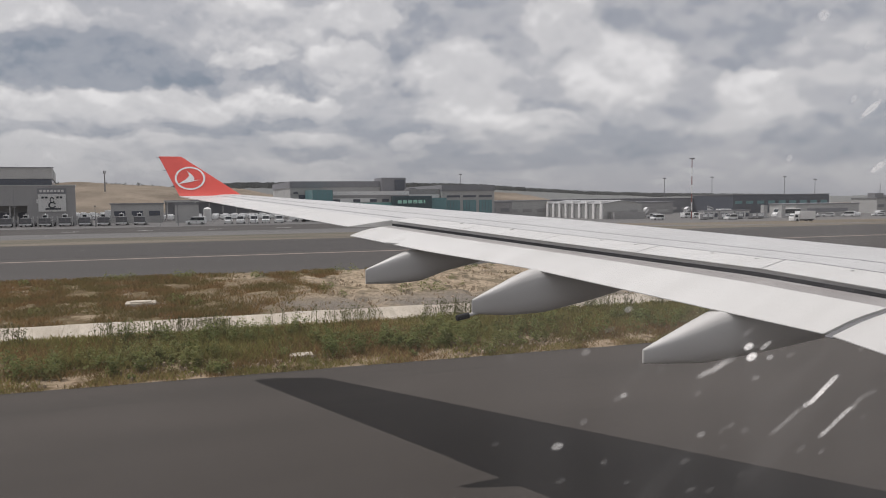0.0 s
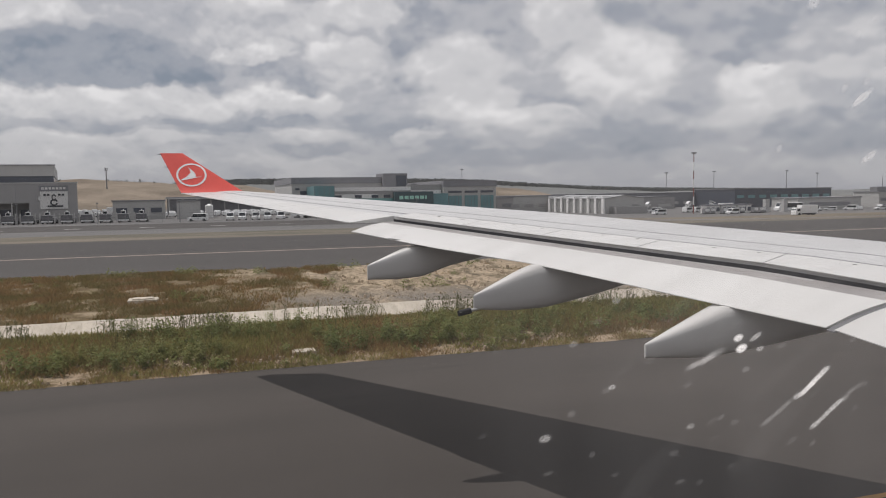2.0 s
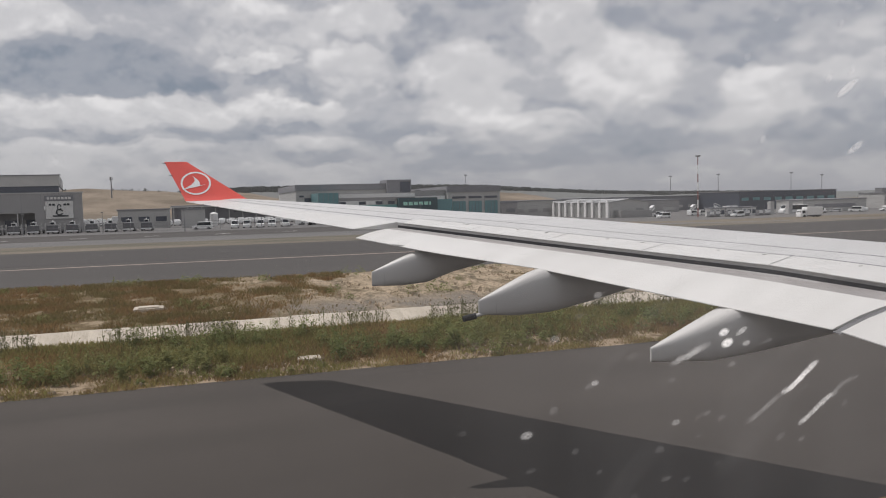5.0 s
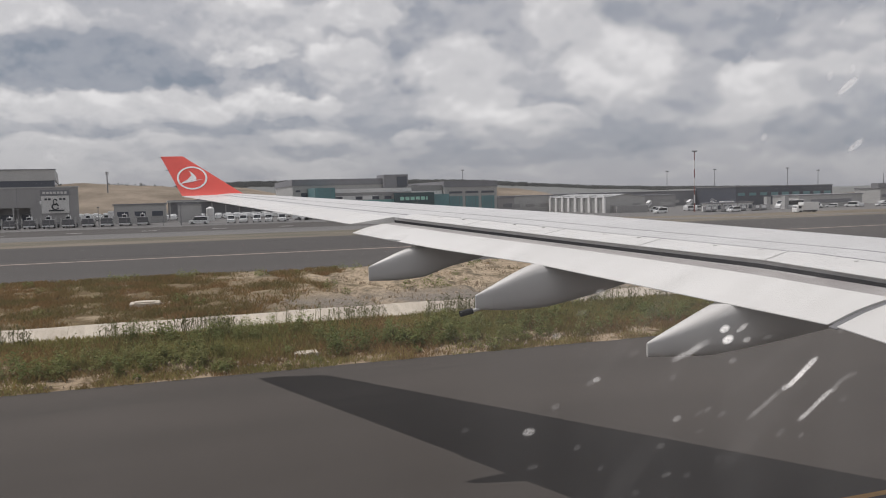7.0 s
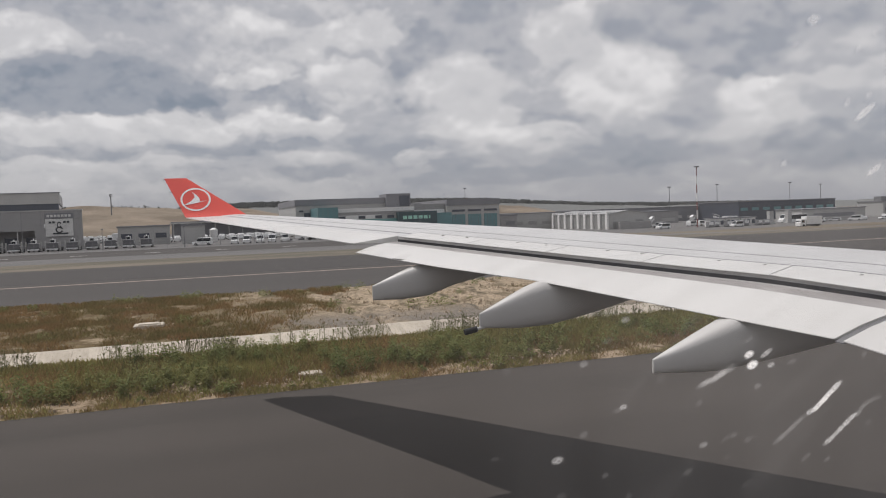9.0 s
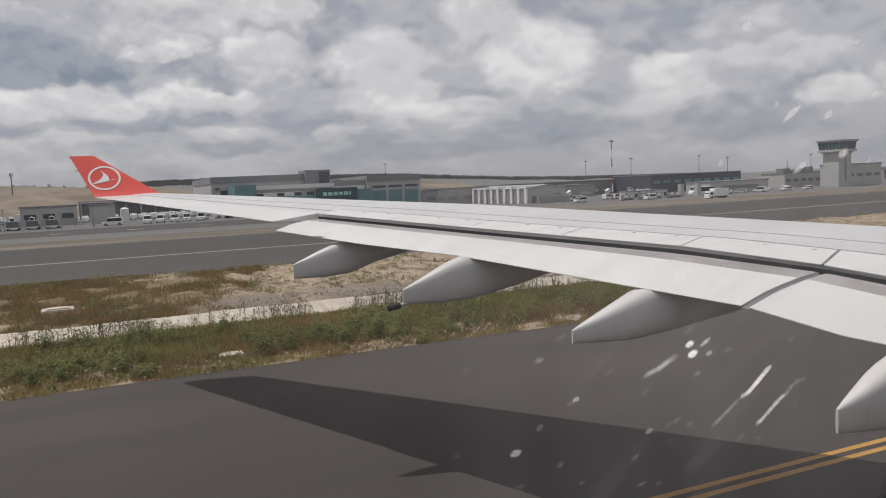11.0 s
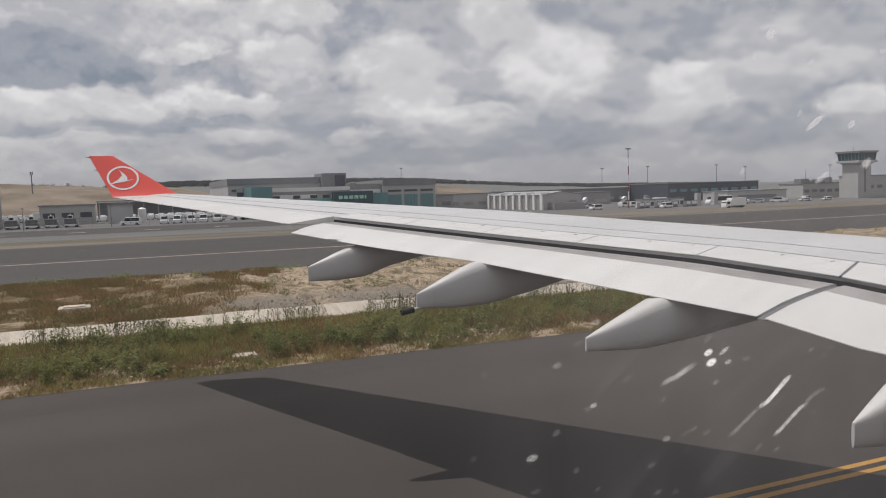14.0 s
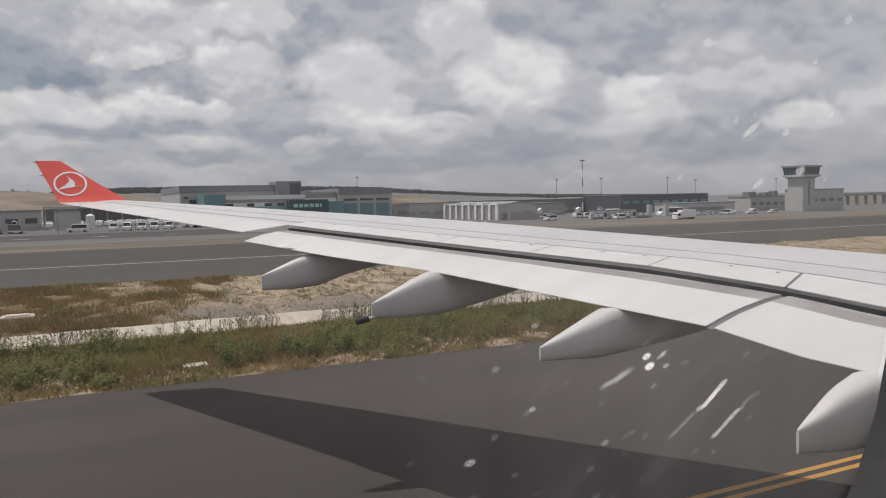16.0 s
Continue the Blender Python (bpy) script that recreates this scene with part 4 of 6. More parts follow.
GREEN_SIGN = mat("pale_green_letters", (0.42, 0.75, 0.63), rough=0.4, bump=0)
SIGN_DARK = mat("dark_sign_board", (0.06, 0.10, 0.11), rough=0.5, bump=0)
WHITE_WALL = mat("white_render", (0.82, 0.81, 0.79), (0.72, 0.71, 0.69), rough=0.7, scale=0.3, fine=3, bump=0.03)
ROLLER = mat("grey_roller_door", (0.33, 0.33, 0.32), (0.28, 0.28, 0.27), rough=0.5, scale=0.5, stretch=(0.2, 0.2, 8), bump=0.1)
ROOF = mat("pale_roof_sheet", (0.38, 0.38, 0.38), rough=0.5, bump=0.03)
SIGN_WHITE = mat("sign_white", (0.75, 0.74, 0.71), rough=0.6, bump=0)
INK = mat("sign_ink", (0.05, 0.055, 0.06), rough=0.6, bump=0)
MAST_RED = mat("mast_red", (0.26, 0.085, 0.075), rough=0.5, bump=0)
STEEL = mat("galvanised_steel", (0.28, 0.28, 0.285), (0.22, 0.22, 0.225), rough=0.45, metal=0.3, bump=0.02)
CAR_WHITE = mat("vehicle_white", (0.82, 0.82, 0.81), (0.74, 0.74, 0.73), rough=0.35, bump=0)
CAR_GREY = mat("hazed_vehicle_dark", (0.14, 0.14, 0.147), (0.11, 0.11, 0.115), rough=0.4, bump=0)
CAR_GLASS = mat("vehicle_glass", (0.03, 0.035, 0.04), rough=0.12, bump=0)
TYRE = mat("tyre_rubber", (0.025, 0.025, 0.025), rough=0.85, bump=0)
TOWER_CONC = mat("tower_concrete", (0.48, 0.475, 0.465), (0.38, 0.375, 0.365), rough=0.8, scale=0.25, fine=2, bump=0.05)
TOWER_GLASS = mat("tower_glass", (0.06, 0.12, 0.14), (0.05, 0.095, 0.11), rough=0.12, bump=0)
HILL_TAN = mat("dry_hill", (0.31, 0.258, 0.20), (0.17, 0.14, 0.108), rough=1, scale=0.02, fine=0.16, bump=0.3, amount=0.8, spec=0.1)
# The wooded ridge colour is greyed and lightened to stand in for haze.
HILL_GREEN_HAZED = mat("hazed_wooded_hill", (0.19, 0.195, 0.19), (0.165, 0.17, 0.162), rough=1, scale=0.01, fine=0.1, bump=0.3, spec=0.1)


def sign_bars(parent, x0, x1, z0, z1, y, n, material, gap=0.3):
    """Plain bars in place of lettering."""
    w = (x1 - x0) / n
    for i in range(n):
        boxpart("sign_bar", (x0 + i * w + w * gap / 2, x0 + (i + 1) * w - w * gap / 2, y - 0.15, y - 0.02, z0, z1), material, parent)


def catering_building():
    b = thing("catering_building", "grey clad catering building with dark glazing and loading docks", "building", at=pose(-7.0, 0, 0))
    Y, XR, XL = 225.0, -21.4, -150.0
    def skew(bm, x0, x1, y0, d, z0, z1):
        loft(bm, [
            [(x0, y0, z0), (x1, y0, z0), (x1, y0, z1), (x0, y0, z1)],
            [(x0, y0 + d, z0), (x1 - d * 0.13, y0 + d, z0), (x1 - d * 0.13, y0 + d, z1), (x0, y0 + d, z1)]])
    bm = bmesh.new()
    box(bm, XL, -33.0, Y + 6, Y + 60, -0.3, 10.3)
    box(bm, XL, -33.0, Y, Y + 6, 5.2, 10.3)
    skew(bm, -33.0, XR, Y, 60, -0.3, 10.3)
    part("wall", bm, GREY_CLAD, b)
    bm = bmesh.new()
    skew(bm, XL, -28.0, Y + 9, 45, 12.5, 15.4)
    part("upper_wall", bm, GREY_LIGHT, b)
    bm = bmesh.new()
    skew(bm, XL, -28.3, Y + 9.3, 44, 10.3, 12.5)
    part("glazing_band", bm, GLASS_DARK, b, "dark glazed band")
    for i in range(24):
        x = -31.5 - i * 4.6
        boxpart("cladding_joint", (x, x + 0.10, Y - 0.02, Y + 0.02, 5.25, 10.25), GREY_DARK, b)
    boxpart("parapet", (XL, XR + 0.1, Y - 0.12, Y + 1.2, 10.3, 10.62), GREY_LIGHT, b)
    boxpart("roof_edge", (XL, -27.8, Y + 8.8, Y + 10, 15.4, 15.65), GREY_DARK, b)
    for i in range(22):
        x = -36.2 - i * 5.1
        # A dark panel on the wall paints the shade inside the dock bay.
        d = boxpart("dock_door", (x, x + 3.4, Y + 5.85, Y + 5.98, 0.0, 3.4), GLASS_DARK, b, "dark panel painted for the shaded dock opening")
        boxpart("dock_frame", (x - 0.25, x + 3.65, Y + 5.7, Y + 5.84, 3.4, 3.7), STEEL, d)
        if i % 3 == 0:
            boxpart("column", (x - 1.0, x - 0.7, Y - 0.05, Y + 0.3, 0, 5.2), GREY_LIGHT, b)
    for i in range(7):
        x = -30.5 - i * 15.6
        bm = bmesh.new()
        tube(bm, (x, Y - 0.05, 5.9), (x, Y - 0.5, 6.1), 0.1, 0.1, 8)
        box(bm, x - 0.16, x + 0.16, Y - 0.6, Y - 0.3, 6.0, 6.9)
        part("wall_lamp", bm, WHITE_WALL, b, "white wall lamp")
    s = boxpart("sign", (-30.3, -23.7, Y - 0.35, Y - 0.12, 3.6, 8.2), SIGN_WHITE, b, "white sign panel with dark figure")
    t = boxpart("sign", (-30.5, -23.5, Y - 0.35, Y - 0.12, 8.3, 9.7), GREY_DARK, b, "dark sign strip with pale bars")
    sign_bars(t, -30.0, -24.0, 8.7, 9.3, Y - 0.36, 7, SIGN_WHITE)
    sign_bars(s, -29.6, -27.9, 7.05, 7.55, Y - 0.36, 2, INK)
    sign_bars(s, -26.1, -24.4, 7.05, 7.55, Y - 0.36, 2, INK)
    bm = bmesh.new()
    for cz, rx, rz in ((6.6, 0.55, 0.85), (5.3, 0.95, 0.85)):
        ring_o = [(-27 + rx * math.cos(a), Y - 0.5, cz + rz * math.sin(a)) for a in np.linspace(0.3, 5.9, 18)]
        ring_i = [(-27 + rx * 0.6 * math.cos(a), Y - 0.5, cz + rz * 0.66 * math.sin(a)) for a in np.linspace(5.9, 0.3, 18)]
        prism(bm, ring_o + ring_i, (0, 0.12, 0))
    part("sign_figure", bm, INK, s, "dark looped figure")
    boxpart("sign_bar", (-28.6, -24.9, Y - 0.5, Y - 0.38, 4.1, 4.5), INK, s)


def handling_building():
    b = thing("handling_building", "grey and teal ground-handling building with two halls and a stair tower", "building")
    Y = 240.0

    def p(name, ext, m, label="", parent=b):
        return boxpart(name, ext, m, parent, label)
    # left hall
    p("wall", (31.0, 62.0, Y + 8, Y + 60, -3.0, 9.9), GREY_LIGHT)
    p("parapet", (30.8, 62.2, Y + 7.7, Y + 60.2, 9.9, 11.9), GREY_DARK, "dark grey parapet")
    # The shaded interior of the open hall is painted as a dark panel.
    p("door_opening", (33.6, 38.4, Y + 7.7, Y + 7.98, 0.2, 7.6), GLASS_DARK, "dark panel painted for the shaded hall opening")
    for x in (32.0, 40, 44):
        w = p("window", (x, x + 1.4, Y + 7.75, Y + 7.98, 7.9, 8.5), GLASS_DARK)
        p("sill", (x - 0.1, x + 1.5, Y + 7.6, Y + 7.98, 7.8, 7.9), GREY_LIGHT, parent=w)
    # teal block
    p("teal_block", (35.6, 41.8, Y - 8, Y + 7.6, -3.0, 8.9), TEAL, "dull teal glass block")
    for i in range(5):
        p("mullion", (35.6 + i * 1.52, 35.68 + i * 1.52, Y - 8.1, Y - 8.0, 0, 8.9), GREY_DARK)
    # office front with bands
    XO0, XO1 = 41.8, 68.0
    p("wall", (XO0, XO1, Y, Y + 30, -3.0, 8.6), GREY_LIGHT)
    p("white_band", (XO0 - 0.15, XO1, Y - 0.2, Y - 0.01, 7.3, 8.5), WHITE_WALL, "white facade band")
    p("grey_band", (XO0 - 0.12, XO1, Y - 0.14, Y - 0.01, 6.3, 7.3), GREY_CLAD)
    p("white_band", (XO0 - 0.15, 57.0, Y - 0.2, Y - 0.01, 5.0, 6.3), WHITE_WALL, "white facade band")
    p("teal_band", (XO0 - 0.1, XO1, Y - 0.5, Y - 0.01, 3.1, 4.9), TEAL_BRIGHT, "bright teal band")
    p("white_band", (XO0 - 0.15, 57.0, Y - 0.2, Y - 0.01, 1.8, 3.0), WHITE_WALL, "white facade band")
    p("teal_glass", (XO0, XO1, Y - 0.25, Y - 0.01, 0.0, 1.7), TEAL, "teal glazing")
    for x in (43.2, 49.6, 55.0, 59.0, 63.5):
        w = p("window", (x, x + 2.2, Y - 0.32, Y - 0.21, 5.1, 6.0), GLASS_DARK)
        p("window_frame", (x - 0.1, x + 2.3, Y - 0.36, Y - 0.30, 6.0, 6.1), GREY_DARK, parent=w)
    for x in (44, 48.5, 52.5):
        p("window", (x, x + 1.6, Y - 0.32, Y - 0.21, 2.0, 2.8), GLASS_DARK)
    p("entrance_column", (46.0, 46.6, Y - 1.6, Y - 1.0, 0.0, 3.1), WHITE_WALL)
    p("entrance_column", (50.6, 51.2, Y - 1.6, Y - 1.0, 0.0, 3.1), WHITE_WALL)
    # sign board
    s = p("sign_board", (62.0, 74.8, Y - 3.0, Y - 0.3, 2.0, 6.9), SIGN_DARK, "dark sign board with pale green bars")
    for i in range(6):
        x = 63.4 + i * 1.72
        w = 0.5 if i == 5 else 1.3
        boxpart("sign_bar", (x, x + w, Y - 3.2, Y - 3.02, 4.5, 5.6), GREEN_SIGN, s)
    p("teal_glass", (74.8, 80.5, Y - 1.0, Y + 0.3, 0.0, 6.2), TEAL)
    # stair tower
    p("stair_tower", (60.4, 68.6, Y + 6, Y + 16, 8.0, 13.0), GREY_DARK, "dark grey stair tower")
    p("tower_glass", (64.8, 68.2, Y + 5.85, Y + 5.99, 8.8, 12.3), GLASS_DARK)
    # link and right hall
    p("link_wall", (68.0, 80.0, Y + 4, Y + 40, -3.0, 9.2), GREY_CLAD)
    p("white_band", (69.0, 79.6, Y + 3.75, Y + 3.98, 6.2, 7.4), WHITE_WALL, "white facade band")
    for x in (70, 72.4, 75.2, 77.4):
        p("window", (x, x + 1.3, Y + 3.6, Y + 3.74, 4.4, 5.7), GLASS_DARK)
    p("wall", (80.0, 98.6, Y + 2, Y + 55, -3.0, 8.4), GREY_LIGHT)
    p("parapet", (79.8, 98.8, Y + 1.7, Y + 55.2, 8.4, 10.4), GREY_DARK, "dark grey parapet")
    for i in range(3):
        x = 81.6 + i * 5.7
        d = p("hall_door", (x, x + 4.6, Y + 1.75, Y + 1.98, 0.0, 5.4), TEAL, "teal glazed hall door")
        for j in range(1, 4):
            p("mullion", (x + j * 1.15 - 0.05, x + j * 1.15 + 0.05, Y + 1.65, Y + 1.74, 0, 5.4), GREY_DARK, parent=d)
        p("window", (x, x + 4.6, Y + 1.8, Y + 1.98, 6.3, 7.0), GLASS_DARK)
    # roof plant
    for x, w, h in ((53, 1.5, 1.0), (55.2, 2.2, 0.8), (58.2, 1.2, 1.3), (65, 1.8, 0.9), (72, 2.4, 1.1)):
        p("roof_unit", (x, x + w, Y + 14, Y + 17, 8.5, 8.6 + h), STEEL, "grey roof unit")
    # pavement plinth
    bm = bmesh.new()
    box(bm, 33, 72, Y - 14, Y - 0.1, -3.0, 0.16)
    part("forecourt", bm, APRON, b)


def kerb_stones():
    k = thing("striped_kerb", "black and white painted kerb along the apron road", "kerb", kind="structure")
    for i in range(60):
        x = 24 + i * 1.6
        boxpart("kerb_stone", (x, x + 1.56, 214.4, 214.9, fall(x, 214) - 0.25, fall(x, 214) + 0.34), WHITE_WALL if i % 2 else CAR_GREY, k)


def white_hangar():
    h = thing("white_shed", "long white shed with piers, roller doors and a low gable roof", "building")
    X0, X1, Y0, Y1, E, R = 143.5, 159.5, 247.0, 292.0, 5.6, 6.7
    g = fall(150, 260)
    bm = bmesh.new()
    prism(bm, [(X0, Y0, g - 0.3), (X1, Y0, g - 0.3), (X1, Y0, g + E), ((X0 + X1) / 2, Y0, g + R), (X0, Y0, g + E)], (0, Y1 - Y0, 0))
    part("wall", bm, GREY_LIGHT, h)
    for s in (0, 1):
        bm = bmesh.new()
        xa, xb = (X0 - 0.5, (X0 + X1) / 2) if s == 0 else (X1 + 0.5, (X0 + X1) / 2)
        prism(bm, [(xa, Y0 - 0.4, g + E - 0.05), (xb, Y0 - 0.4, g + R + 0.08), (xb, Y0 - 0.4, g + R + 0.25), (xa, Y0 - 0.4, g + E + 0.15)], (0, Y1 - Y0 + 0.8, 0))
        part("roof", bm, ROOF, h)
    for i in range(9):
        y = Y0 + 0.2 + i * 5.5
        boxpart("pier", (X0 - 0.7, X0 - 0.02, y, y + 1.6, g - 0.2, g + E), WHITE_WALL, h, "white pier")
        if i < 8:
            boxpart("roller_door", (X0 - 0.16, X0 - 0.02, y + 1.7, y + 5.3, g, g + 4.2), ROLLER, h, "grey roller door")
        boxpart("roof_rib", (X0 - 0.6, X0 + 3.0, y + 0.5, y + 1.1, g + E + 0.12, g + E + 0.95), WHITE_WALL, h) if i % 2 == 0 else None
    for x, w, zt in ((145, 2.4, 2.8), (149.5, 2.4, 2.8), (154.5, 3.2, 3.4)):
        boxpart("gable_door", (x, x + w, Y0 - 0.12, Y0 - 0.01, g, g + zt), ROLLER, h)
    boxpart("lean_to", (146, 159, Y0 - 3.2, Y0 - 0.02, g - 0.2, g + 2.6), GREY_CLAD, h, "low grey lean-to")


def control_tower():
    t = thing("control_tower", "pale concrete airport control tower with a teal glazed cab", "tower")
    cx, cy, g = 291.0, 236.0, fall(291, 236)

    def sq(bm, s0, s1, z0, z1):
        loft(bm, [[(cx - s, cy - s, z), (cx + s, cy - s, z), (cx + s, cy + s, z), (cx - s, cy + s, z)] for s, z in ((s0, z0), (s1, z1))])
    bm = bmesh.new()
    sq(bm, 3.9, 3.85, g - 0.3, 11.6)
    sq(bm, 3.85, 4.7, 11.6, 12.5)
    part("shaft", bm, TOWER_CONC, t, "pale concrete shaft")
    bm = bmesh.new()
    sq(bm, 5.5, 5.5, 12.5, 13.4)
    part("gallery", bm, TOWER_CONC, t)
    bm = bmesh.new()
    sq(bm, 4.9, 5.25, 13.4, 16.6)
    cab = part("cab_glass", bm, TOWER_GLASS, t, "teal cab glazing")
    for i in range(7):
        for ax in (0, 1):
            k = -4.9 + i * 1.633
            k2 = k * 5.25 / 4.9
            bm = bmesh.new()
            a = (cx + k, cy - 4.94, 13.4) if ax == 0 else (cx - 4.94, cy + k, 13.4)
            b2 = (cx + k2, cy - 5.29, 16.6) if ax == 0 else (cx - 5.29, cy + k2, 16.6)
            tube(bm, a, b2, 0.09, 0.09, 6)
            part("mullion", bm, GREY_DARK, cab)
    bm = bmesh.new()
    sq(bm, 5.7, 5.9, 16.6, 17.4)
    part("roof", bm, GREY_CLAD, t)
    boxpart("slot_window", (cx - 0.2, cx + 0.7, cy - 4.02, cy - 3.8, 0.0, 10.6), GREY_DARK, t, "tall dark window slot")
    bm = bmesh.new()
    tube(bm, (cx - 2, cy, 17.3), (cx - 2, cy, 19.8), 0.08, 0.04, 6)
    part("antenna", bm, STEEL, t)


def long_block(name, label, x0, x1, y, d, h, material, wins=0, winmat=None, cat="building", zt=0.5):
    b = thing(name, label, cat)
    g = fall((x0 + x1) / 2, y)
    boxpart("wall", (x0, x1, y, y + d, g - 1.5, g + h), material, b)
    boxpart("roof", (x0 - 0.3, x1 + 0.3, y - 0.3, y + d + 0.3, g + h, g + h + 0.35), GREY_DARK, b)
    for i in range(wins):
        w = (x1 - x0) / wins
        a = x0 + i * w
        boxpart("window", (a + w * 0.18, a + w * 0.82, y - 0.12, y - 0.01, g + h * zt - 0.7, g + h * zt + 0.7), winmat or GLASS_DARK, b)
    return b, g


def vehicle(name, label, cat, L, W, H, body, hood=0.22, cab_h=0.55, group=""):
    """A car or van that stands along its x axis, its base at the ground."""
    v = thing(name, label, cat, group)
    bm = bmesh.new()
    side = [(-L / 2, 0.3), (L / 2, 0.3), (L / 2, H * (1 - cab_h) * 0.95), (L / 2 - L * hood, H * (1 - cab_h) + 0.05),
            (L / 2 - L * (hood + 0.1), H), (-L / 2 + 0.15, H), (-L / 2, H * 0.6)]
    prism(bm, [(x, -W / 2, z) for x, z in side], (0, W, 0))
    bmesh.ops.recalc_face_normals(bm, faces=bm.faces)
    bmesh.ops.bevel(bm, geom=bm.edges[:], offset=0.05, segments=1, affect="EDGES")
    part("body", bm, body, v)
    for s in (-1, 1):
        bm = bmesh.new()
        z0, z1 = H * (1 - cab_h) + 0.08, H - 0.16
        xa, xb = -L / 2 + 0.35, L / 2 - L * (hood + 0.08)
        prism(bm, [(xa, s * (W / 2 + 0.012), z0), (xb + 0.3, s * (W / 2 + 0.012), z0), (xb - 0.05, s * (W / 2 + 0.012), z1), (xa, s * (W / 2 + 0.012), z1)], (0, -s * 0.03, 0))
        part("side_window", bm, CAR_GLASS, v)
    bm = bmesh.new()
    x0, x1 = L / 2 - L * (hood + 0.015) + 0.03, L / 2 - L * (hood + 0.09) + 0.03
    prism(bm, [(x0, -W * 0.42, H * (1 - cab_h) + 0.14), (x0, W * 0.42, H * (1 - cab_h) + 0.14), (x1, W * 0.4, H - 0.12), (x1, -W * 0.4, H - 0.12)], (0.03, 0, 0.015))
    part("windscreen", bm, CAR_GLASS, v)
    for x in (-L * 0.32, L * 0.32):
        for s in (-1, 1):
            bm = bmesh.new()
            tube(bm, (x, s * (W / 2 - 0.2), 0.33), (x, s * (W / 2 + 0.02), 0.33), 0.33, 0.33, 14)
            w = part("wheel", bm, TYRE, v)
            bm = bmesh.new()
            tube(bm, (x, s * (W / 2), 0.33), (x, s * (W / 2 + 0.035), 0.33), 0.18, 0.16, 10)
            part("rim", bm, STEEL, w)
    return v


def box_truck(name, label, body, box_m, L=7.5, H=3.3, group=""):
    v = thing(name, label, "truck", group)
    boxpart("cargo_box", (-L / 2, L / 2 - 2.1, -1.2, 1.2, 0.95, H), box_m, v, bevel=0.04)
    bm = bmesh.new()
    side = [(L / 2 - 1.95, 0.5), (L / 2, 0.5), (L / 2, 1.4), (L / 2 - 0.35, 2.5), (L / 2 - 1.95, 2.55)]
    prism(bm, [(x, -1.1, z) for x, z in side], (0, 2.2, 0))
    part("cab", bm, body, v)
    for s in (-1, 1):
        boxpart("side_window", (L / 2 - 1.5, L / 2 - 0.5, s * 1.11 - 0.02, s * 1.11 + 0.02, 1.5, 2.2), CAR_GLASS, v)
    boxpart("windscreen", (L / 2 - 0.22, L / 2 - 0.12, -1.0, 1.0, 1.45, 2.1), CAR_GLASS, v)
    boxpart("chassis", (-L / 2, L / 2 - 0.3, -0.5, 0.5, 0.5, 0.95), CAR_GREY, v)
    for x in (-L * 0.3, L * 0.34):
        for s in (-1, 1):
            bm = bmesh.new()
            tube(bm, (x, s * 0.75, 0.5), (x, s * 1.12, 0.5), 0.5, 0.5, 14)
            part("wheel", bm, TYRE, v)
    return v


def dock_loader():
    """A parked high loader seen end on."""
    v = thing("high_loader", "white and grey airport high loader parked in a row", "service vehicle", "row of high loaders")
    boxpart("chassis", (-1.25, 1.25, -3.5, 3.5, 0.5, 0.95), CAR_GREY, v)
    boxpart("platform", (-1.35, 1.35, -3.0, 3.3, 1.25, 1.5), STEEL, v)
    boxpart("front_panel", (-1.3, 1.3, -3.75, -3.4, 0.75, 2.15), CAR_GREY, v, "dark front panel")
    boxpart("bumper", (-1.35, 1.35, -3.85, -3.6, 0.45, 0.75), CAR_WHITE, v)
    for x in (-1.85, 1.5):
        boxpart("lift_column", (x + 0.05, x + 0.27, -3.3, -2.6, 0.3, 2.6), GREY_LIGHT, v, "pale grey lift column")
    boxpart("cabin", (-0.55, 0.55, -3.2, -1.9, 1.9, 3.0), CAR_WHITE, v, bevel=0.05)
    boxpart("cabin_window", (-0.45, 0.45, -3.24, -3.19, 2.3, 2.85), CAR_GLASS, v)
    boxpart("guard_rail", (-1.3, 1.3, -2.2, -2.1, 2.1, 2.2), CAR_WHITE, v)
    bm = bmesh.new()
    tube(bm, (0.0, -2.5, 3.0), (0.0, -2.5, 3.35), 0.1, 0.08, 8)
    part("beacon", bm, CAR_WHITE, v)
    for x in (-1.15, 1.15):
        for y in (-2.7, 2.5):
            bm = bmesh.new()
            tube(bm, (x - 0.17, y, 0.45), (x + 0.17, y, 0.45), 0.45, 0.45, 12)
            part("wheel", bm, TYRE, v)
    return v


def lamp_mast(x, y, h, label="tall grey apron floodlight mast", bands=False, name="floodlight_mast"):
    g = fall(x, y)
    m = thing(name, label, "mast")
    n = 7 if bands else 1
    for i in range(n):
        bm = bmesh.new()
        a, b2 = i / n, (i + 1) / n
        tube(bm, (x, y, g + h * a - (0.2 if i == 0 else 0)), (x, y, g + h * b2), (0.23 - 0.11 * a) * (1 if h > 10 else 0.4), (0.23 - 0.11 * b2) * (1 if h > 10 else 0.4), 8)
        part("mast_section", bm, (MAST_RED if i % 2 == 0 else WHITE_WALL) if bands else STEEL, m)
    w = 0.9 if h > 10 else 0.25
    boxpart("lamp_head", (x - w, x + w, y - 0.3, y + 0.3, g + h - 0.1, g + h + (0.35 if h > 10 else 0.1)), STEEL, m)
    return m


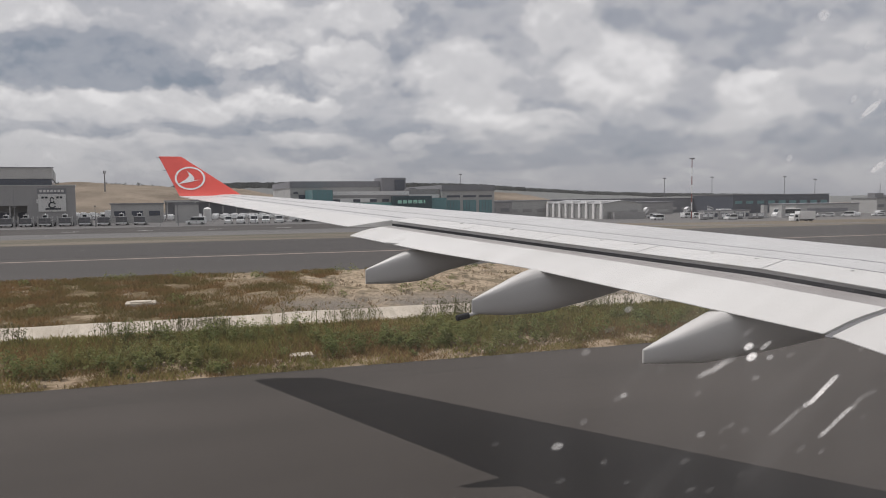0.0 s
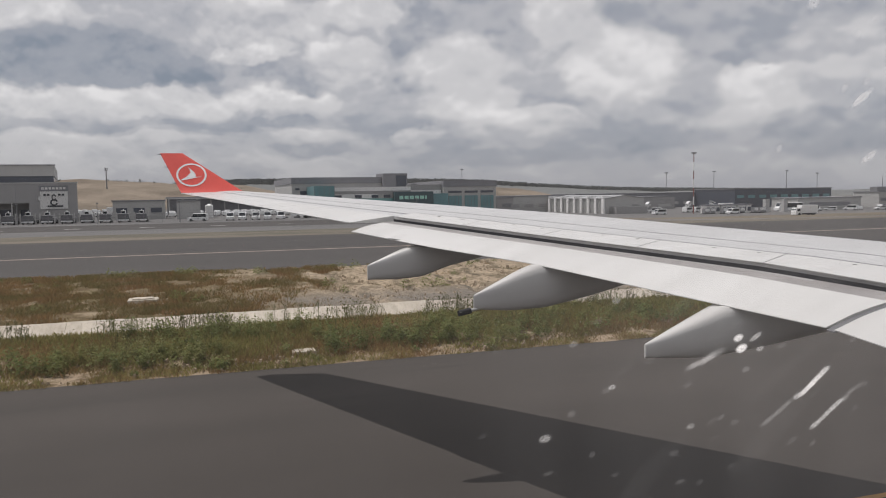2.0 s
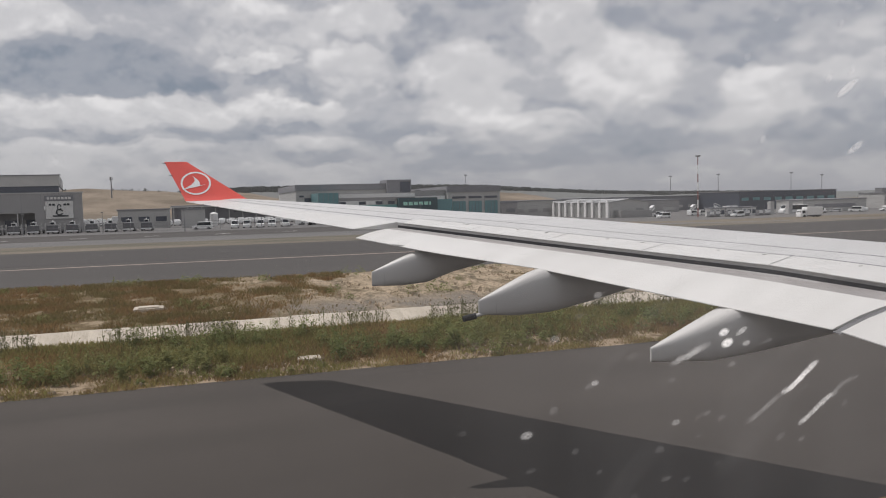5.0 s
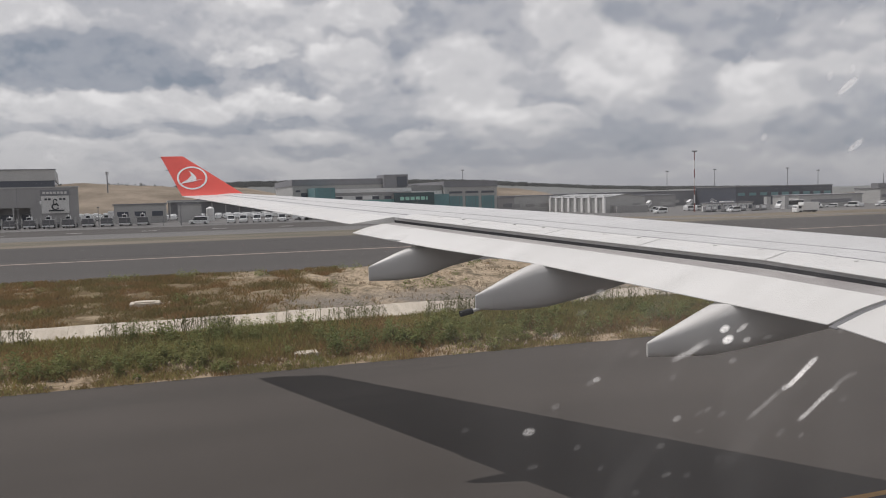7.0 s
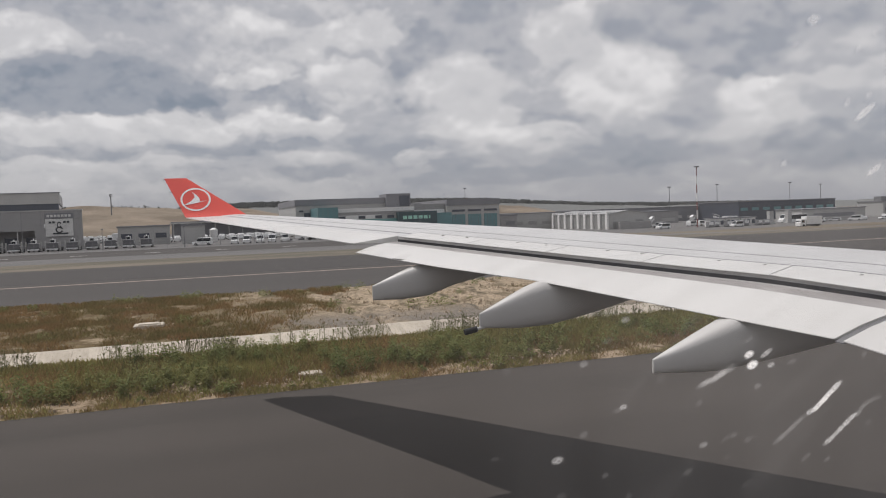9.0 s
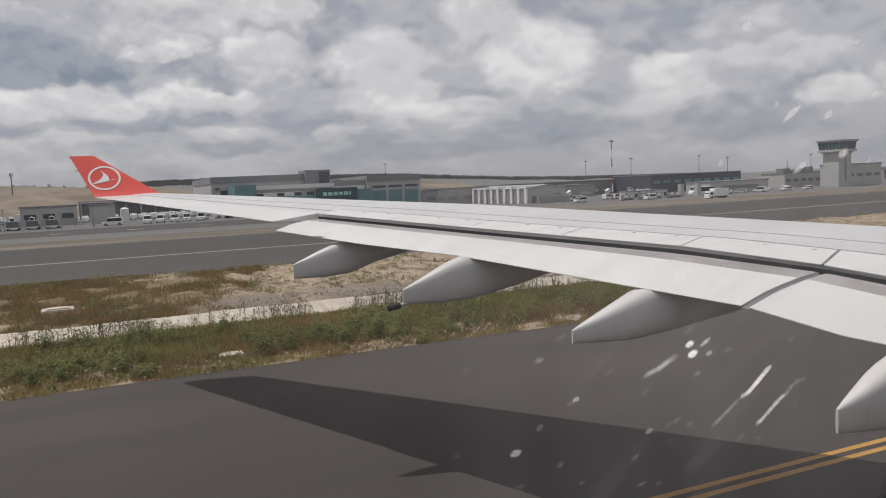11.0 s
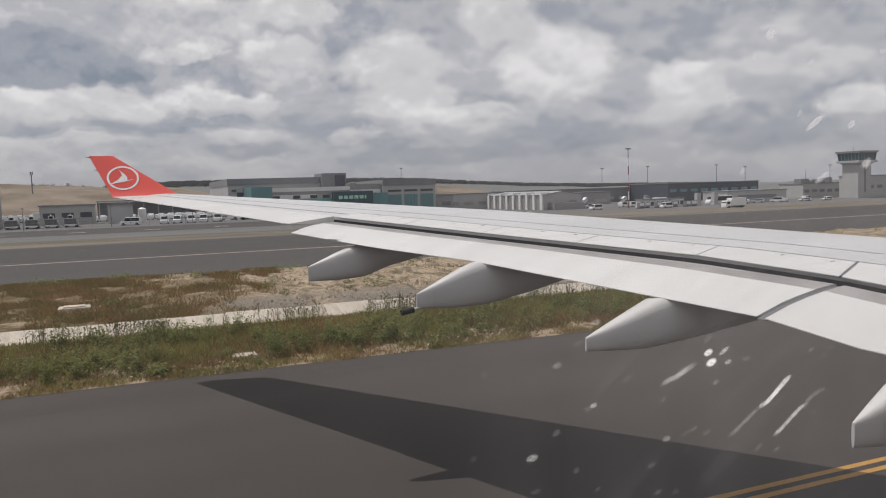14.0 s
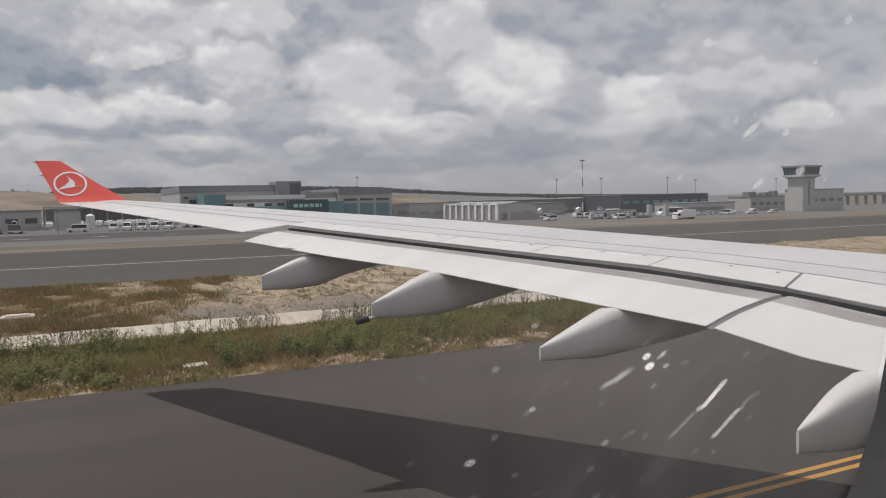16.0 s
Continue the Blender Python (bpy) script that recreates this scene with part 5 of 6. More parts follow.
def fence():
    f = thing("perimeter_fence", "wire mesh airfield fence on thin steel posts", "fence", kind="structure")
    me = None
    for i in range(41):
        x = -120 + i * 4.2
        if me is None:
            bm = bmesh.new()
            tube(bm, (0, 0, -0.2), (0, 0, 2.3), 0.05, 0.05, 6)
            tube(bm, (0, 0, 2.3), (0, -0.3, 2.6), 0.04, 0.04, 6)
            me = mesh_of("post", bm, STEEL)
        ob = new("post", me)
        ob.parent = f
        ob.matrix_basis = pose(x, 200.5, 0)
    for z in (0.15, 0.8, 1.5, 2.25):
        bm = bmesh.new()
        box(bm, -121, 50, 200.48, 200.52, z, z + 0.035)
        part("wire", bm, STEEL, f)


catering_building()
handling_building()
kerb_stones()
white_hangar()
control_tower()
long_block("grey_store", "low grey rendered store beside the tower", 221, 252, 237, 14, 4.6, GREY_LIGHT, 1, GREY_DARK)
long_block("dark_terminal", "distant dark glazed terminal building", 243, 300, 300, 30, 8.6, GLASS_DARK, 9, TEAL, zt=0.6)
long_block("far_hall", "long low distant grey hall", 176, 243, 330, 25, 7.0, GREY_DARK, 8, GREY_LIGHT, zt=0.3)
long_block("far_hall", "long low grey warehouse behind the white shed", 168, 210, 300, 20, 5.4, GREY_CLAD, 4, GREY_LIGHT, zt=0.3)
long_block("terminal_wing", "pale grey terminal wing beside the tower", 295, 323, 239, 9, 9.4, GREY_LIGHT, 5, GREY_DARK)
plant, plant_g = long_block("plant_building", "pale plant building with roof units and an aerial", 291, 315, 264, 14, 6.6, GREY_LIGHT, 5, GREY_DARK)
for x, w, h in ((292, 5.0, 2.0), (298.5, 2.4, 1.2), (303, 4.2, 1.7), (309.5, 2.0, 2.4)):
    boxpart("roof_unit", (x, x + w, 266, 270, plant_g + 6.9, plant_g + 6.95 + h), STEEL, plant, "grey roof unit")
bm = bmesh.new()
tube(bm, (296, 267, plant_g + 8.9), (296, 267, plant_g + 13.5), 0.18, 0.08, 6)
part("aerial", bm, STEEL, plant)
long_block("gatehouse", "grey windowless utility block by the lot", -3.6, 2.8, 229, 8, 5.0, GREY_LIGHT, 0)
long_block("portable_office", "long pale portable office by the lot", -21, -7.0, 238, 6, 5.2, GREY_LIGHT, 3, GLASS_DARK, zt=0.5)
shed = long_block("vehicle_shed", "long dark open vehicle shed with columns", -8, 58, 300, 26, 6.0, GREY_DARK, 0)[0]
for i in range(14):
    boxpart("column", (-7.5 + i * 4.9, -7.1 + i * 4.9, 297.6, 298.0, 0, 5.6), GREY_LIGHT, shed)
boxpart("canopy", (-8.5, 58.5, 296, 300, 5.6, 6.0), GREY_LIGHT, shed)
for x in (171.0, 177.6, 184.2):
    long_block("site_cabin", "white portable site cabin with small windows", x, x + 6.0, 226, 3, 2.7, WHITE_WALL, 3)
for x in (196.5, 204.5):
    b = thing("concrete_pylon", "square pale concrete pylon", "pylon", "pair of pylons")
    g = fall(x, 226)
    boxpart("shaft", (x, x + 1.7, 226, 227.7, g - 0.3, g + 4.6), TOWER_CONC, b, bevel=0.06)
    boxpart("base", (x - 0.4, x + 2.1, 225.6, 228.1, g - 0.3, g + 0.4), TOWER_CONC, b)
lamp_mast(167.3, 228, 21.0, "tall red and white banded floodlight mast", True)
for x, y, h in ((150, 420, 22), (226, 330, 17), (262, 340, 18), (300, 330, 18), (330, 340, 17), (350, 300, 16)):
    lamp_mast(x, y, h)
for x in (-38, -21, -2.5, 16, 37, 58):
    lamp_mast(x, 199, 5.0, "slim grey roadside lamp post", name="lamp_post")
pier = thing("elevated_walkway", "long grey elevated walkway on columns beyond the tower", "walkway")
boxpart("deck", (405, 520, 330, 334, 2.6, 4.6), GREY_CLAD, pier, bevel=0.1)
for i in range(13):
    boxpart("column", (407 + i * 9, 408 + i * 9, 331, 333, -4, 2.6), GREY_CLAD, pier)
crane = thing("mobile_crane", "distant grey mobile crane with a raised boom", "crane")
boxpart("carrier", (396, 408, 318, 321, -3.2, -0.4), CAR_GREY, crane, bevel=0.2)
boxpart("crane_cab", (399, 402.5, 318, 321, -0.4, 2.2), CAR_GREY, crane, bevel=0.2)
bm = bmesh.new()
tube(bm, (402, 319.5, 0.5), (390, 319.5, 14.5), 0.55, 0.3, 6)
part("boom", bm, STEEL, crane)
bm = bmesh.new()
tube(bm, (390, 319.5, 14.4), (390, 319.5, 9.5), 0.08, 0.08, 5)
part("hoist_rope", bm, STEEL, crane)
fence()
dl = dock_loader()
dl.matrix_basis = pose(-64, 214, 0)
for i in range(1, 13):
    copy_thing(dl, pose(-64 + i * 4.35, 214 + 0.3 * math.sin(i * 2.3), 0, 0, 0, 2 * math.sin(i * 5.1)))
van = vehicle("van", "white passenger van parked on the apron", "van", 4.9, 1.9, 2.0, CAR_WHITE, 0.2, 0.5, "parked vans")
van.matrix_basis = pose(9.8, 206, 0, 0, 0, 266)
for i, (x, y, r) in enumerate(((12.9, 206.5, 262), (16.2, 206, 268), (19.3, 206.5, 264), (22.6, 206, 270), (1.8, 205, 170), (-1, 262, 80), (152, 226, 185), (172.5, 214, 190), (163, 245, 150), (176, 243, 20), (180, 243, 20), (184, 243, 25))):
    copy_thing(van, pose(x, y, fall(x, y), 0, 0, r))
car = vehicle("car", "parked passenger car in the staff lot", "car", 4.4, 1.8, 1.45, CAR_WHITE, 0.27, 0.45, "staff cars")
car.matrix_basis = pose(-16, 256, 0, 0, 0, 90)
rc = random.Random(8)
for i in range(34):
    copy_thing(car, pose(-13.4 + (i % 17) * 2.7 + rc.uniform(-0.2, 0.2), 256 + (i // 17) * 12 + rc.uniform(-0.3, 0.3), 0, 0, 0, 90 + rc.uniform(-4, 4)))
for i in range(40):
    copy_thing(car, pose(-34 + (i % 20) * 3.1 + rc.uniform(-0.5, 0.5), 281 + (i // 20) * 9 + rc.uniform(-0.6, 0.6), 0, 0, 0, 90 + rc.uniform(-6, 6)))
for i in range(56):
    copy_thing(car, pose(-62 + (i % 28) * 3.6 + rc.uniform(-0.7, 0.7), 352 + (i // 28) * 26 + rc.uniform(-1, 1), 0, 0, 0, 90 + rc.uniform(-6, 6)))
dcar = vehicle("car", "dark pickup parked by the handling building", "car", 4.8, 1.9, 1.7, CAR_GREY, 0.25, 0.5)
dcar.matrix_basis = pose(45, 226, 0.16, 0, 0, 170)
copy_thing(dcar, pose(38.5, 225, 0.16, 0, 0, 10))
tr = box_truck("box_truck", "white box truck parked by the fence", CAR_WHITE, CAR_WHITE)
tr.matrix_basis = pose(32.5, 212, 0, 0, 0, 182)
copy_thing(tr, pose(174, 184, fall(174, 184), 0, 0, 176))
copy_thing(tr, pose(36, 232, 0, 0, 0, 170))
for x, y, r in ((-24, 268, 91), (60, 221, 175), (188, 236, 10)):
    copy_thing(tr, pose(x, y, fall(x, y), 0, 0, r))
tank = thing("water_tank", "round white storage tank on the lot", "tank")
bm = bmesh.new()
tube(bm, (5.4, 240, -0.2), (5.4, 240, 3.6), 1.15, 1.15, 20)
part("shell", bm, WHITE_WALL, tank, smooth=True)
bm = bmesh.new()
tube(bm, (5.4, 240, 3.6), (5.4, 240, 4.1), 1.18, 0.2, 20)
part("lid", bm, WHITE_WALL, tank)
bus = vehicle("apron_bus", "white apron bus with dark window band", "bus", 11.0, 2.8, 3.1, CAR_WHITE, 0.03, 0.6)
bus.matrix_basis = pose(33, 222, 0.0, 0, 0, 160)
copy_thing(bus, pose(212, 232, fall(212, 232), 0, 0, 178))

long_block("grey_warehouse", "grey clad warehouse behind the handling building", 101, 118, 272, 20, 5.6, GREY_CLAD, 3, GREY_DARK)
long_block("pale_warehouse", "long pale grey warehouse behind the white shed", 119, 152, 296, 20, 6.6, GREY_LIGHT, 5, GREY_CLAD, zt=0.4)


def passenger_stairs(x, y, r):
    v = thing("passenger_stairs", "white mobile passenger stairs with a covered flight", "service vehicle", "mobile stairs")
    v.matrix_basis = pose(x, y, fall(x, y), 0, 0, r) @ Matrix.Scale(0.62, 4)
    boxpart("chassis", (-3.4, 3.4, -1.0, 1.0, 0.45, 0.9), CAR_GREY, v)
    bm = bmesh.new()
    prism(bm, [(-3.2, -0.8, 0.9), (2.4, -0.8, 3.9), (3.2, -0.8, 3.9), (3.2, -0.8, 3.6), (2.6, -0.8, 3.5), (-2.6, -0.8, 0.9)], (0, 1.6, 0))
    part("flight", bm, STEEL, v)
    for s in (-1, 1):
        bm = bmesh.new()
        prism(bm, [(-3.2, s * 0.85, 1.2), (2.4, s * 0.85, 4.1), (3.2, s * 0.85, 4.1), (3.2, s * 0.85, 5.1), (2.2, s * 0.85, 5.1), (-3.2, s * 0.85, 2.3)], (0, s * 0.06, 0))
        part("side_panel", bm, CAR_WHITE, v, "white side panel")
    bm = bmesh.new()
    prism(bm, [(-0.6, -0.95, 4.9), (2.2, -0.95, 6.3), (3.3, -0.95, 6.3), (3.3, -0.95, 6.45), (2.1, -0.95, 6.45), (-0.6, -0.95, 5.05)], (0, 1.9, 0))
    part("canopy", bm, CAR_WHITE, v, "white canopy")
    for x2 in (-0.4, 2.2, 3.2):
        for s in (-1, 1):
            boxpart("canopy_post", (x2 - 0.05, x2 + 0.05, s * 0.88 - 0.05, s * 0.88 + 0.05, 2.4 if x2 < 0 else 4.1, 4.95 if x2 < 0 else 6.3), CAR_WHITE, v)
    for x2 in (-2.4, 2.4):
        for s in (-1, 1):
            bm = bmesh.new()
            tube(bm, (x2, s * 0.75, 0.42), (x2, s * 1.05, 0.42), 0.42, 0.42, 12)
            part("wheel", bm, TYRE, v)


for x, y, r in ((182, 252, 20), (197, 255, 160), (168, 258, 30)):
    passenger_stairs(x, y, r)


def baggage_container():
    v = thing("baggage_container", "silver air cargo container on the apron", "container", "cargo containers")
    bm = bmesh.new()
    prism(bm, [(-0.78, -0.8, 0.35), (0.78, -0.8, 0.35), (1.15, -0.8, 0.85), (1.15, -0.8, 1.95), (-0.78, -0.8, 1.95)], (0, 1.6, 0))
    part("shell", bm, STEEL, v)
    boxpart("curtain", (-0.7, 1.0, -0.84, -0.805, 0.9, 1.85), CAR_WHITE, v, "white curtain")
    boxpart("dolly", (-0.95, 0.95, -0.85, 0.85, 0.2, 0.345), CAR_GREY, v)
    for x2 in (-0.7, 0.7):
        bm = bmesh.new()
        tube(bm, (x2, -0.86, 0.16), (x2, 0.86, 0.16), 0.17, 0.17, 10)
        part("wheel", bm, TYRE, v)
    return v


bc = baggage_container()
bc.matrix_basis = pose(167, 221, fall(167, 221))
for i in range(1, 15):
    x, y = (168 + i * 3.0, 221 + 2 * math.sin(i * 1.7)) if i < 9 else (52 + (i - 9) * 3.1, 225 + math.sin(i))
    copy_thing(bc, pose(x, y, fall(x, y), 0, 0, 10 * math.sin(i * 3.3)))
lc = rc.random
for i in range(8):
    x, y = 214 + i * 6.5 + 2 * lc(), 222 + 6 * lc()
    copy_thing(car if i % 3 else van, pose(x, y, fall(x, y), 0, 0, 180 * lc()))

# ---- hills and far woods ----


def ridge(name, label, x0, x1, y, prof, material, depth=260, step=8, rough=1.0):
    px, pz = zip(*prof)
    bm = bmesh.new()
    rows = []
    for k in (0, 0.15, 0.4, 0.7, 1.0):
        row = []
        for x in np.arange(x0, x1 + 1, step):
            x = float(x)
            h = float(np.interp(x, px, pz)) + 4
            h += rough * (2.2 * noise.noise((x * 0.02, k * 2, 3)) + 0.8 * noise.noise((x * 0.09, k * 4, 7)))
            s = k * k * (3 - 2 * k)
            row.append(bm.verts.new((x, y + depth * (k - 1), -4 + h * s)))
        rows.append(row)
    for i in range(4):
        for j in range(len(rows[0]) - 1):
            bm.faces.new((rows[i][j], rows[i][j + 1], rows[i + 1][j + 1], rows[i + 1][j]))
    return tagged(part(name, bm, material, smooth=True, angle=180), label, "hill", kind="structure")


ridge("hill", "dry tan hillside beyond the airfield", -700, 130, 900,
      [(-700, 18), (-300, 22), (-190, 20), (-155, 24), (-110, 28), (-60, 25), (-20, 22), (60, 20), (130, 6)], HILL_TAN)
ridge("hill", "wooded ridge beyond the airfield, paled by painted haze", 20, 1800, 1000,
      [(20, 18), (70, 27), (120, 25), (200, 23), (300, 25), (370, 23), (440, 18), (520, 12), (640, 8), (800, 5), (1200, 3), (1800, 2)], HILL_GREEN_HAZED)


ridge("hill", "bare tan cutting below the wooded ridge", 150, 380, 748,
      [(150, -3), (172, 10), (240, 13.5), (300, 12.5), (345, 8.5), (380, -3)], HILL_TAN, depth=110, step=5)


# ---- grass, weeds and far trees ----
rng = np.random.default_rng(5)


def blades(n, xr, yr, h0, h1, w, lean, keep=None, dens=None):
    """Curved tapering blades, four corners each, at random places."""
    x = rng.uniform(*xr, n)
    y = rng.uniform(*yr, n)
    if keep is not None:
        ok = keep(x, y)
        x, y = x[ok], y[ok]
    n = len(x)
    h = rng.uniform(h0, h1, n) * rng.uniform(0.6, 1.0, n)
    a = rng.uniform(0, 2 * np.pi, n)
    b = rng.uniform(0, 2 * np.pi, n)
    dx, dy = np.cos(a) * w / 2, np.sin(a) * w / 2
    lx, ly = np.cos(b) * h * lean, np.sin(b) * h * lean
    z = np.zeros(n)
    co = np.stack([
        np.stack([x - dx, y - dy, z], 1), np.stack([x + dx, y + dy, z], 1),
        np.stack([x + dx * 0.5 + lx * 0.45, y + dy * 0.5 + ly * 0.45, h * 0.65], 1),
        np.stack([x + lx, y + ly, h], 1)], 1)
    return co.reshape(-1, 3)


def field(x, y, s, seed):
    """Smooth random patches, 0 to 1."""
    r = np.random.default_rng(seed)
    v = np.zeros_like(x)
    for k in range(7):
        a, p = r.uniform(0, 2 * np.pi), r.uniform(0, 2 * np.pi)
        f = s * r.uniform(0.6, 2.4)
        v += np.sin((x * np.cos(a) + y * np.sin(a)) * f + p)
    return 0.5 + v / 6.0


GRASS_NEAR = leaf_mat("verge_grass", [(0.46, 0.325, 0.16), (0.39, 0.30, 0.13), (0.31, 0.275, 0.105), (0.22, 0.22, 0.072), (0.39, 0.31, 0.145)])
GRASS_TALL = leaf_mat("tall_grass", [(0.20, 0.215, 0.072), (0.26, 0.255, 0.09), (0.36, 0.31, 0.125), (0.24, 0.24, 0.082)])
GRASS_DRY = leaf_mat("dry_scrub", [(0.27, 0.155, 0.076), (0.32, 0.20, 0.095), (0.27, 0.195, 0.09), (0.18, 0.165, 0.065), (0.38, 0.28, 0.15)])
WEED = leaf_mat("weed_leaves", [(0.13, 0.158, 0.052), (0.19, 0.212, 0.073), (0.30, 0.28, 0.115)])
STALK = leaf_mat("dry_stalks", [(0.21, 0.215, 0.09), (0.17, 0.175, 0.075), (0.10, 0.09, 0.055)])
# Distance haze is painted into this pale grey foliage.
FOREST_HAZED = leaf_mat("hazed_far_foliage", [(0.155, 0.163, 0.16), (0.19, 0.196, 0.19), (0.22, 0.222, 0.21)])

near_keep = lambda x, y: (0.7 * field(x, y, 1.1, 3) + 0.4 * np.clip((y - 29.0) / 3, -0.9, 1)) > rng.uniform(0.18, 0.75, len(x))
co = np.concatenate([
    blades(170000, (-16, 60), (26.9, 36.2), 0.10, 0.34, 0.028, 0.5, near_keep),
    blades(26000, (-16, 60), (26.5, 27.6), 0.05, 0.22, 0.03, 0.6, lambda x, y: field(x, y, 1.2, 4) > 0.38)])
tagged(new("verge_grass", fast_mesh("verge_grass", co, 4, GRASS_NEAR)), "rough green and brown grass on the taxiway verge", "grass", kind="stuff")

co = blades(120000, (-16, 60), (29.6, 35.3), 0.22, 0.48, 0.024, 0.35, lambda x, y: (0.8 * field(x, y, 0.5, 9) + 0.25 * np.clip((y - 31) / 4, 0, 1)) > rng.uniform(0.28, 0.95, len(x)))
tagged(new("tall_grass", fast_mesh("tall_grass", co, 4, GRASS_TALL)), "tall green grass along the drainage channel", "grass", kind="stuff")

co = np.concatenate([
    blades(60000, (-16, 60), (26.5, 29.0), 0.05, 0.2, 0.03, 0.7, lambda x, y: field(x, y, 1.4, 61) > rng.uniform(0.2, 0.8, len(x))),
    blades(70000, (-16, 60), (27.5, 35.4), 0.2, 0.42, 0.02, 0.5, lambda x, y: field(x, y, 0.45, 62) > rng.uniform(0.4, 0.9, len(x)))])
tagged(new("dry_grass", fast_mesh("dry_grass", co, 4, GRASS_DRY)), "dry brown grass along the taxiway edge", "grass", kind="stuff")

sandy = lambda x, y: x + 10 * (field(x, y, 0.25, 21) - 0.5) + 2.5 * (field(x, y, 1.3, 22) - 0.5)
co = np.concatenate([
    blades(190000, (-22, 18), (40.2, 63.4), 0.12, 0.42, 0.05, 0.55, lambda x, y: (sandy(x, y) < 4 + rng.uniform(-3, 3, len(x))) & (field(x, y, 0.9, 31) > rng.uniform(0.0, 0.55, len(x)))),
    blades(110000, (-22, 110), (40.2, 63.4), 0.06, 0.2, 0.05, 0.6, lambda x, y: field(x, y, 0.9, 33) > rng.uniform(0.3, 0.95, len(x)) + np.clip((sandy(x, y) - 4) / 12, 0, 0.38)),
    blades(30000, (-22, 14), (58, 63.5), 0.15, 0.4, 0.05, 0.5, lambda x, y: field(x, y, 0.9, 35) > 0.55)])
tagged(new("scrub_grass", fast_mesh("scrub_grass", co, 4, GRASS_DRY)), "reddish-brown dry scrub grass beyond the channel", "grass", kind="stuff")


def weeds(n, xr, yr, size, keep, seed, tall=1.0):
    """Bushy weeds: leaf quads scattered in uneven mounds."""
    r = np.random.default_rng(seed)
    x, y = r.uniform(*xr, n), r.uniform(*yr, n)
    ok = keep(x, y)
    out = []
    for cx, cy in zip(x[ok], y[ok]):
        s = size * r.uniform(0.5, 1.4)
        k = int(90 * min(1.6, s / size))
        ang, rad = r.uniform(0, 2 * np.pi, k), s * np.sqrt(r.uniform(0, 1, k)) * r.uniform(0.5, 1.0, k)
        px, py = cx + rad * np.cos(ang), cy + rad * np.sin(ang)
        pz = r.uniform(0.02, 1.0, k) * s * tall * (1.1 - (rad / s) ** 1.5)
        a, t = r.uniform(0, 2 * np.pi, k), r.uniform(-0.6, 0.9, k)
        l = r.uniform(0.06, 0.14, k) * (0.7 + s)
        ex, ey, ez = np.cos(a) * np.cos(t) * l, np.sin(a) * np.cos(t) * l, np.sin(t) * l
        wx, wy = -np.sin(a) * l * 0.35, np.cos(a) * l * 0.35
        c = np.stack([np.stack([px, py, pz], 1), np.stack([px + ex * 0.5 + wx, py + ey * 0.5 + wy, pz + ez * 0.6], 1),
                      np.stack([px + ex, py + ey, pz + ez], 1), np.stack([px + ex * 0.5 - wx, py + ey * 0.5 - wy, pz + ez * 0.6], 1)], 1)
        out.append(c.reshape(-1, 3))
    return np.concatenate(out)


co = np.concatenate([
    weeds(420, (-14, 55), (26.9, 33), 0.3, lambda x, y: field(x, y, 0.6, 41) > 0.55, 1),
    weeds(300, (-14, 55), (28, 35), 0.48, lambda x, y: field(x, y, 0.5, 43) > 0.55, 2, 1.5),
    weeds(620, (-10, 12), (28.0, 35.0), 0.24, lambda x, y: field(x, y, 0.55, 46) > 0.40, 5, 2.9),
    weeds(330, (10, 50), (28.2, 35.4), 0.2, lambda x, y: field(x, y, 0.6, 47) > 0.5, 6, 2.9),
    weeds(60, (6, 70), (43, 62), 0.35, lambda x, y: np.min([np.abs(x - g[0] - g[1] * (y - 50)) for g in GULLIES], axis=0) < 0.8, 7, 1.0),
    weeds(90, (-20, 100), (42, 63), 0.55, lambda x, y: field(x, y, 0.3, 44) > 0.5, 3),
    weeds(70, (-20, 20), (60, 63.6), 0.5, lambda x, y: field(x, y, 0.8, 45) > 0.4, 4)])
tagged(new("weed_clumps", fast_mesh("weed_clumps", co, 4, WEED)), "low bushy green weeds in the verge", "weeds", kind="stuff")


def stalks(n, xr, yr, h0, h1, seed, keep):
    """Dry thistle stalks with side twigs and dark heads."""
    r = np.random.default_rng(seed)
    x, y = r.uniform(*xr, n), r.uniform(*yr, n)
    ok = keep(x, y)
    out = []

    def bar(p, q, w):
        d = np.array([w, 0.0, 0.0])
        e = np.array([0.0, w, 0.0])
        out.extend([p - d, p + d, q + d * 0.6, q - d * 0.6, p - e, p + e, q + e * 0.6, q - e * 0.6])

    def head(p, s):
        for a in (0, 1.05, 2.1):
            d = np.array([math.cos(a) * s, math.sin(a) * s, 0])
            u = np.array([0, 0, s * 1.2])
            out.extend([p - d, p - u * 0.6, p + d, p + u])
    for cx, cy in zip(x[ok], y[ok]):
        h = r.uniform(h0, h1)
        b = np.array([cx, cy, 0.0])
        t = b + np.array([r.uniform(-0.12, 0.12), r.uniform(-0.12, 0.12), h])
        bar(b, t, 0.009)
        head(t, r.uniform(0.022, 0.04))
        for k in range(r.integers(2, 6)):
            f = r.uniform(0.45, 0.9)
            p = b + (t - b) * f
            q = p + np.array([r.uniform(-0.2, 0.2), r.uniform(-0.2, 0.2), r.uniform(0.08, 0.26)])
            bar(p, q, 0.006)
            head(q, r.uniform(0.018, 0.035))
        for k in range(4):
            f = r.uniform(0.05, 0.6)
            p = b + (t - b) * f
            a = r.uniform(0, 6.28)
            q = p + np.array([math.cos(a) * 0.16, math.sin(a) * 0.16, 0.06])
            bar(p, q, 0.016)
    return np.array(out)


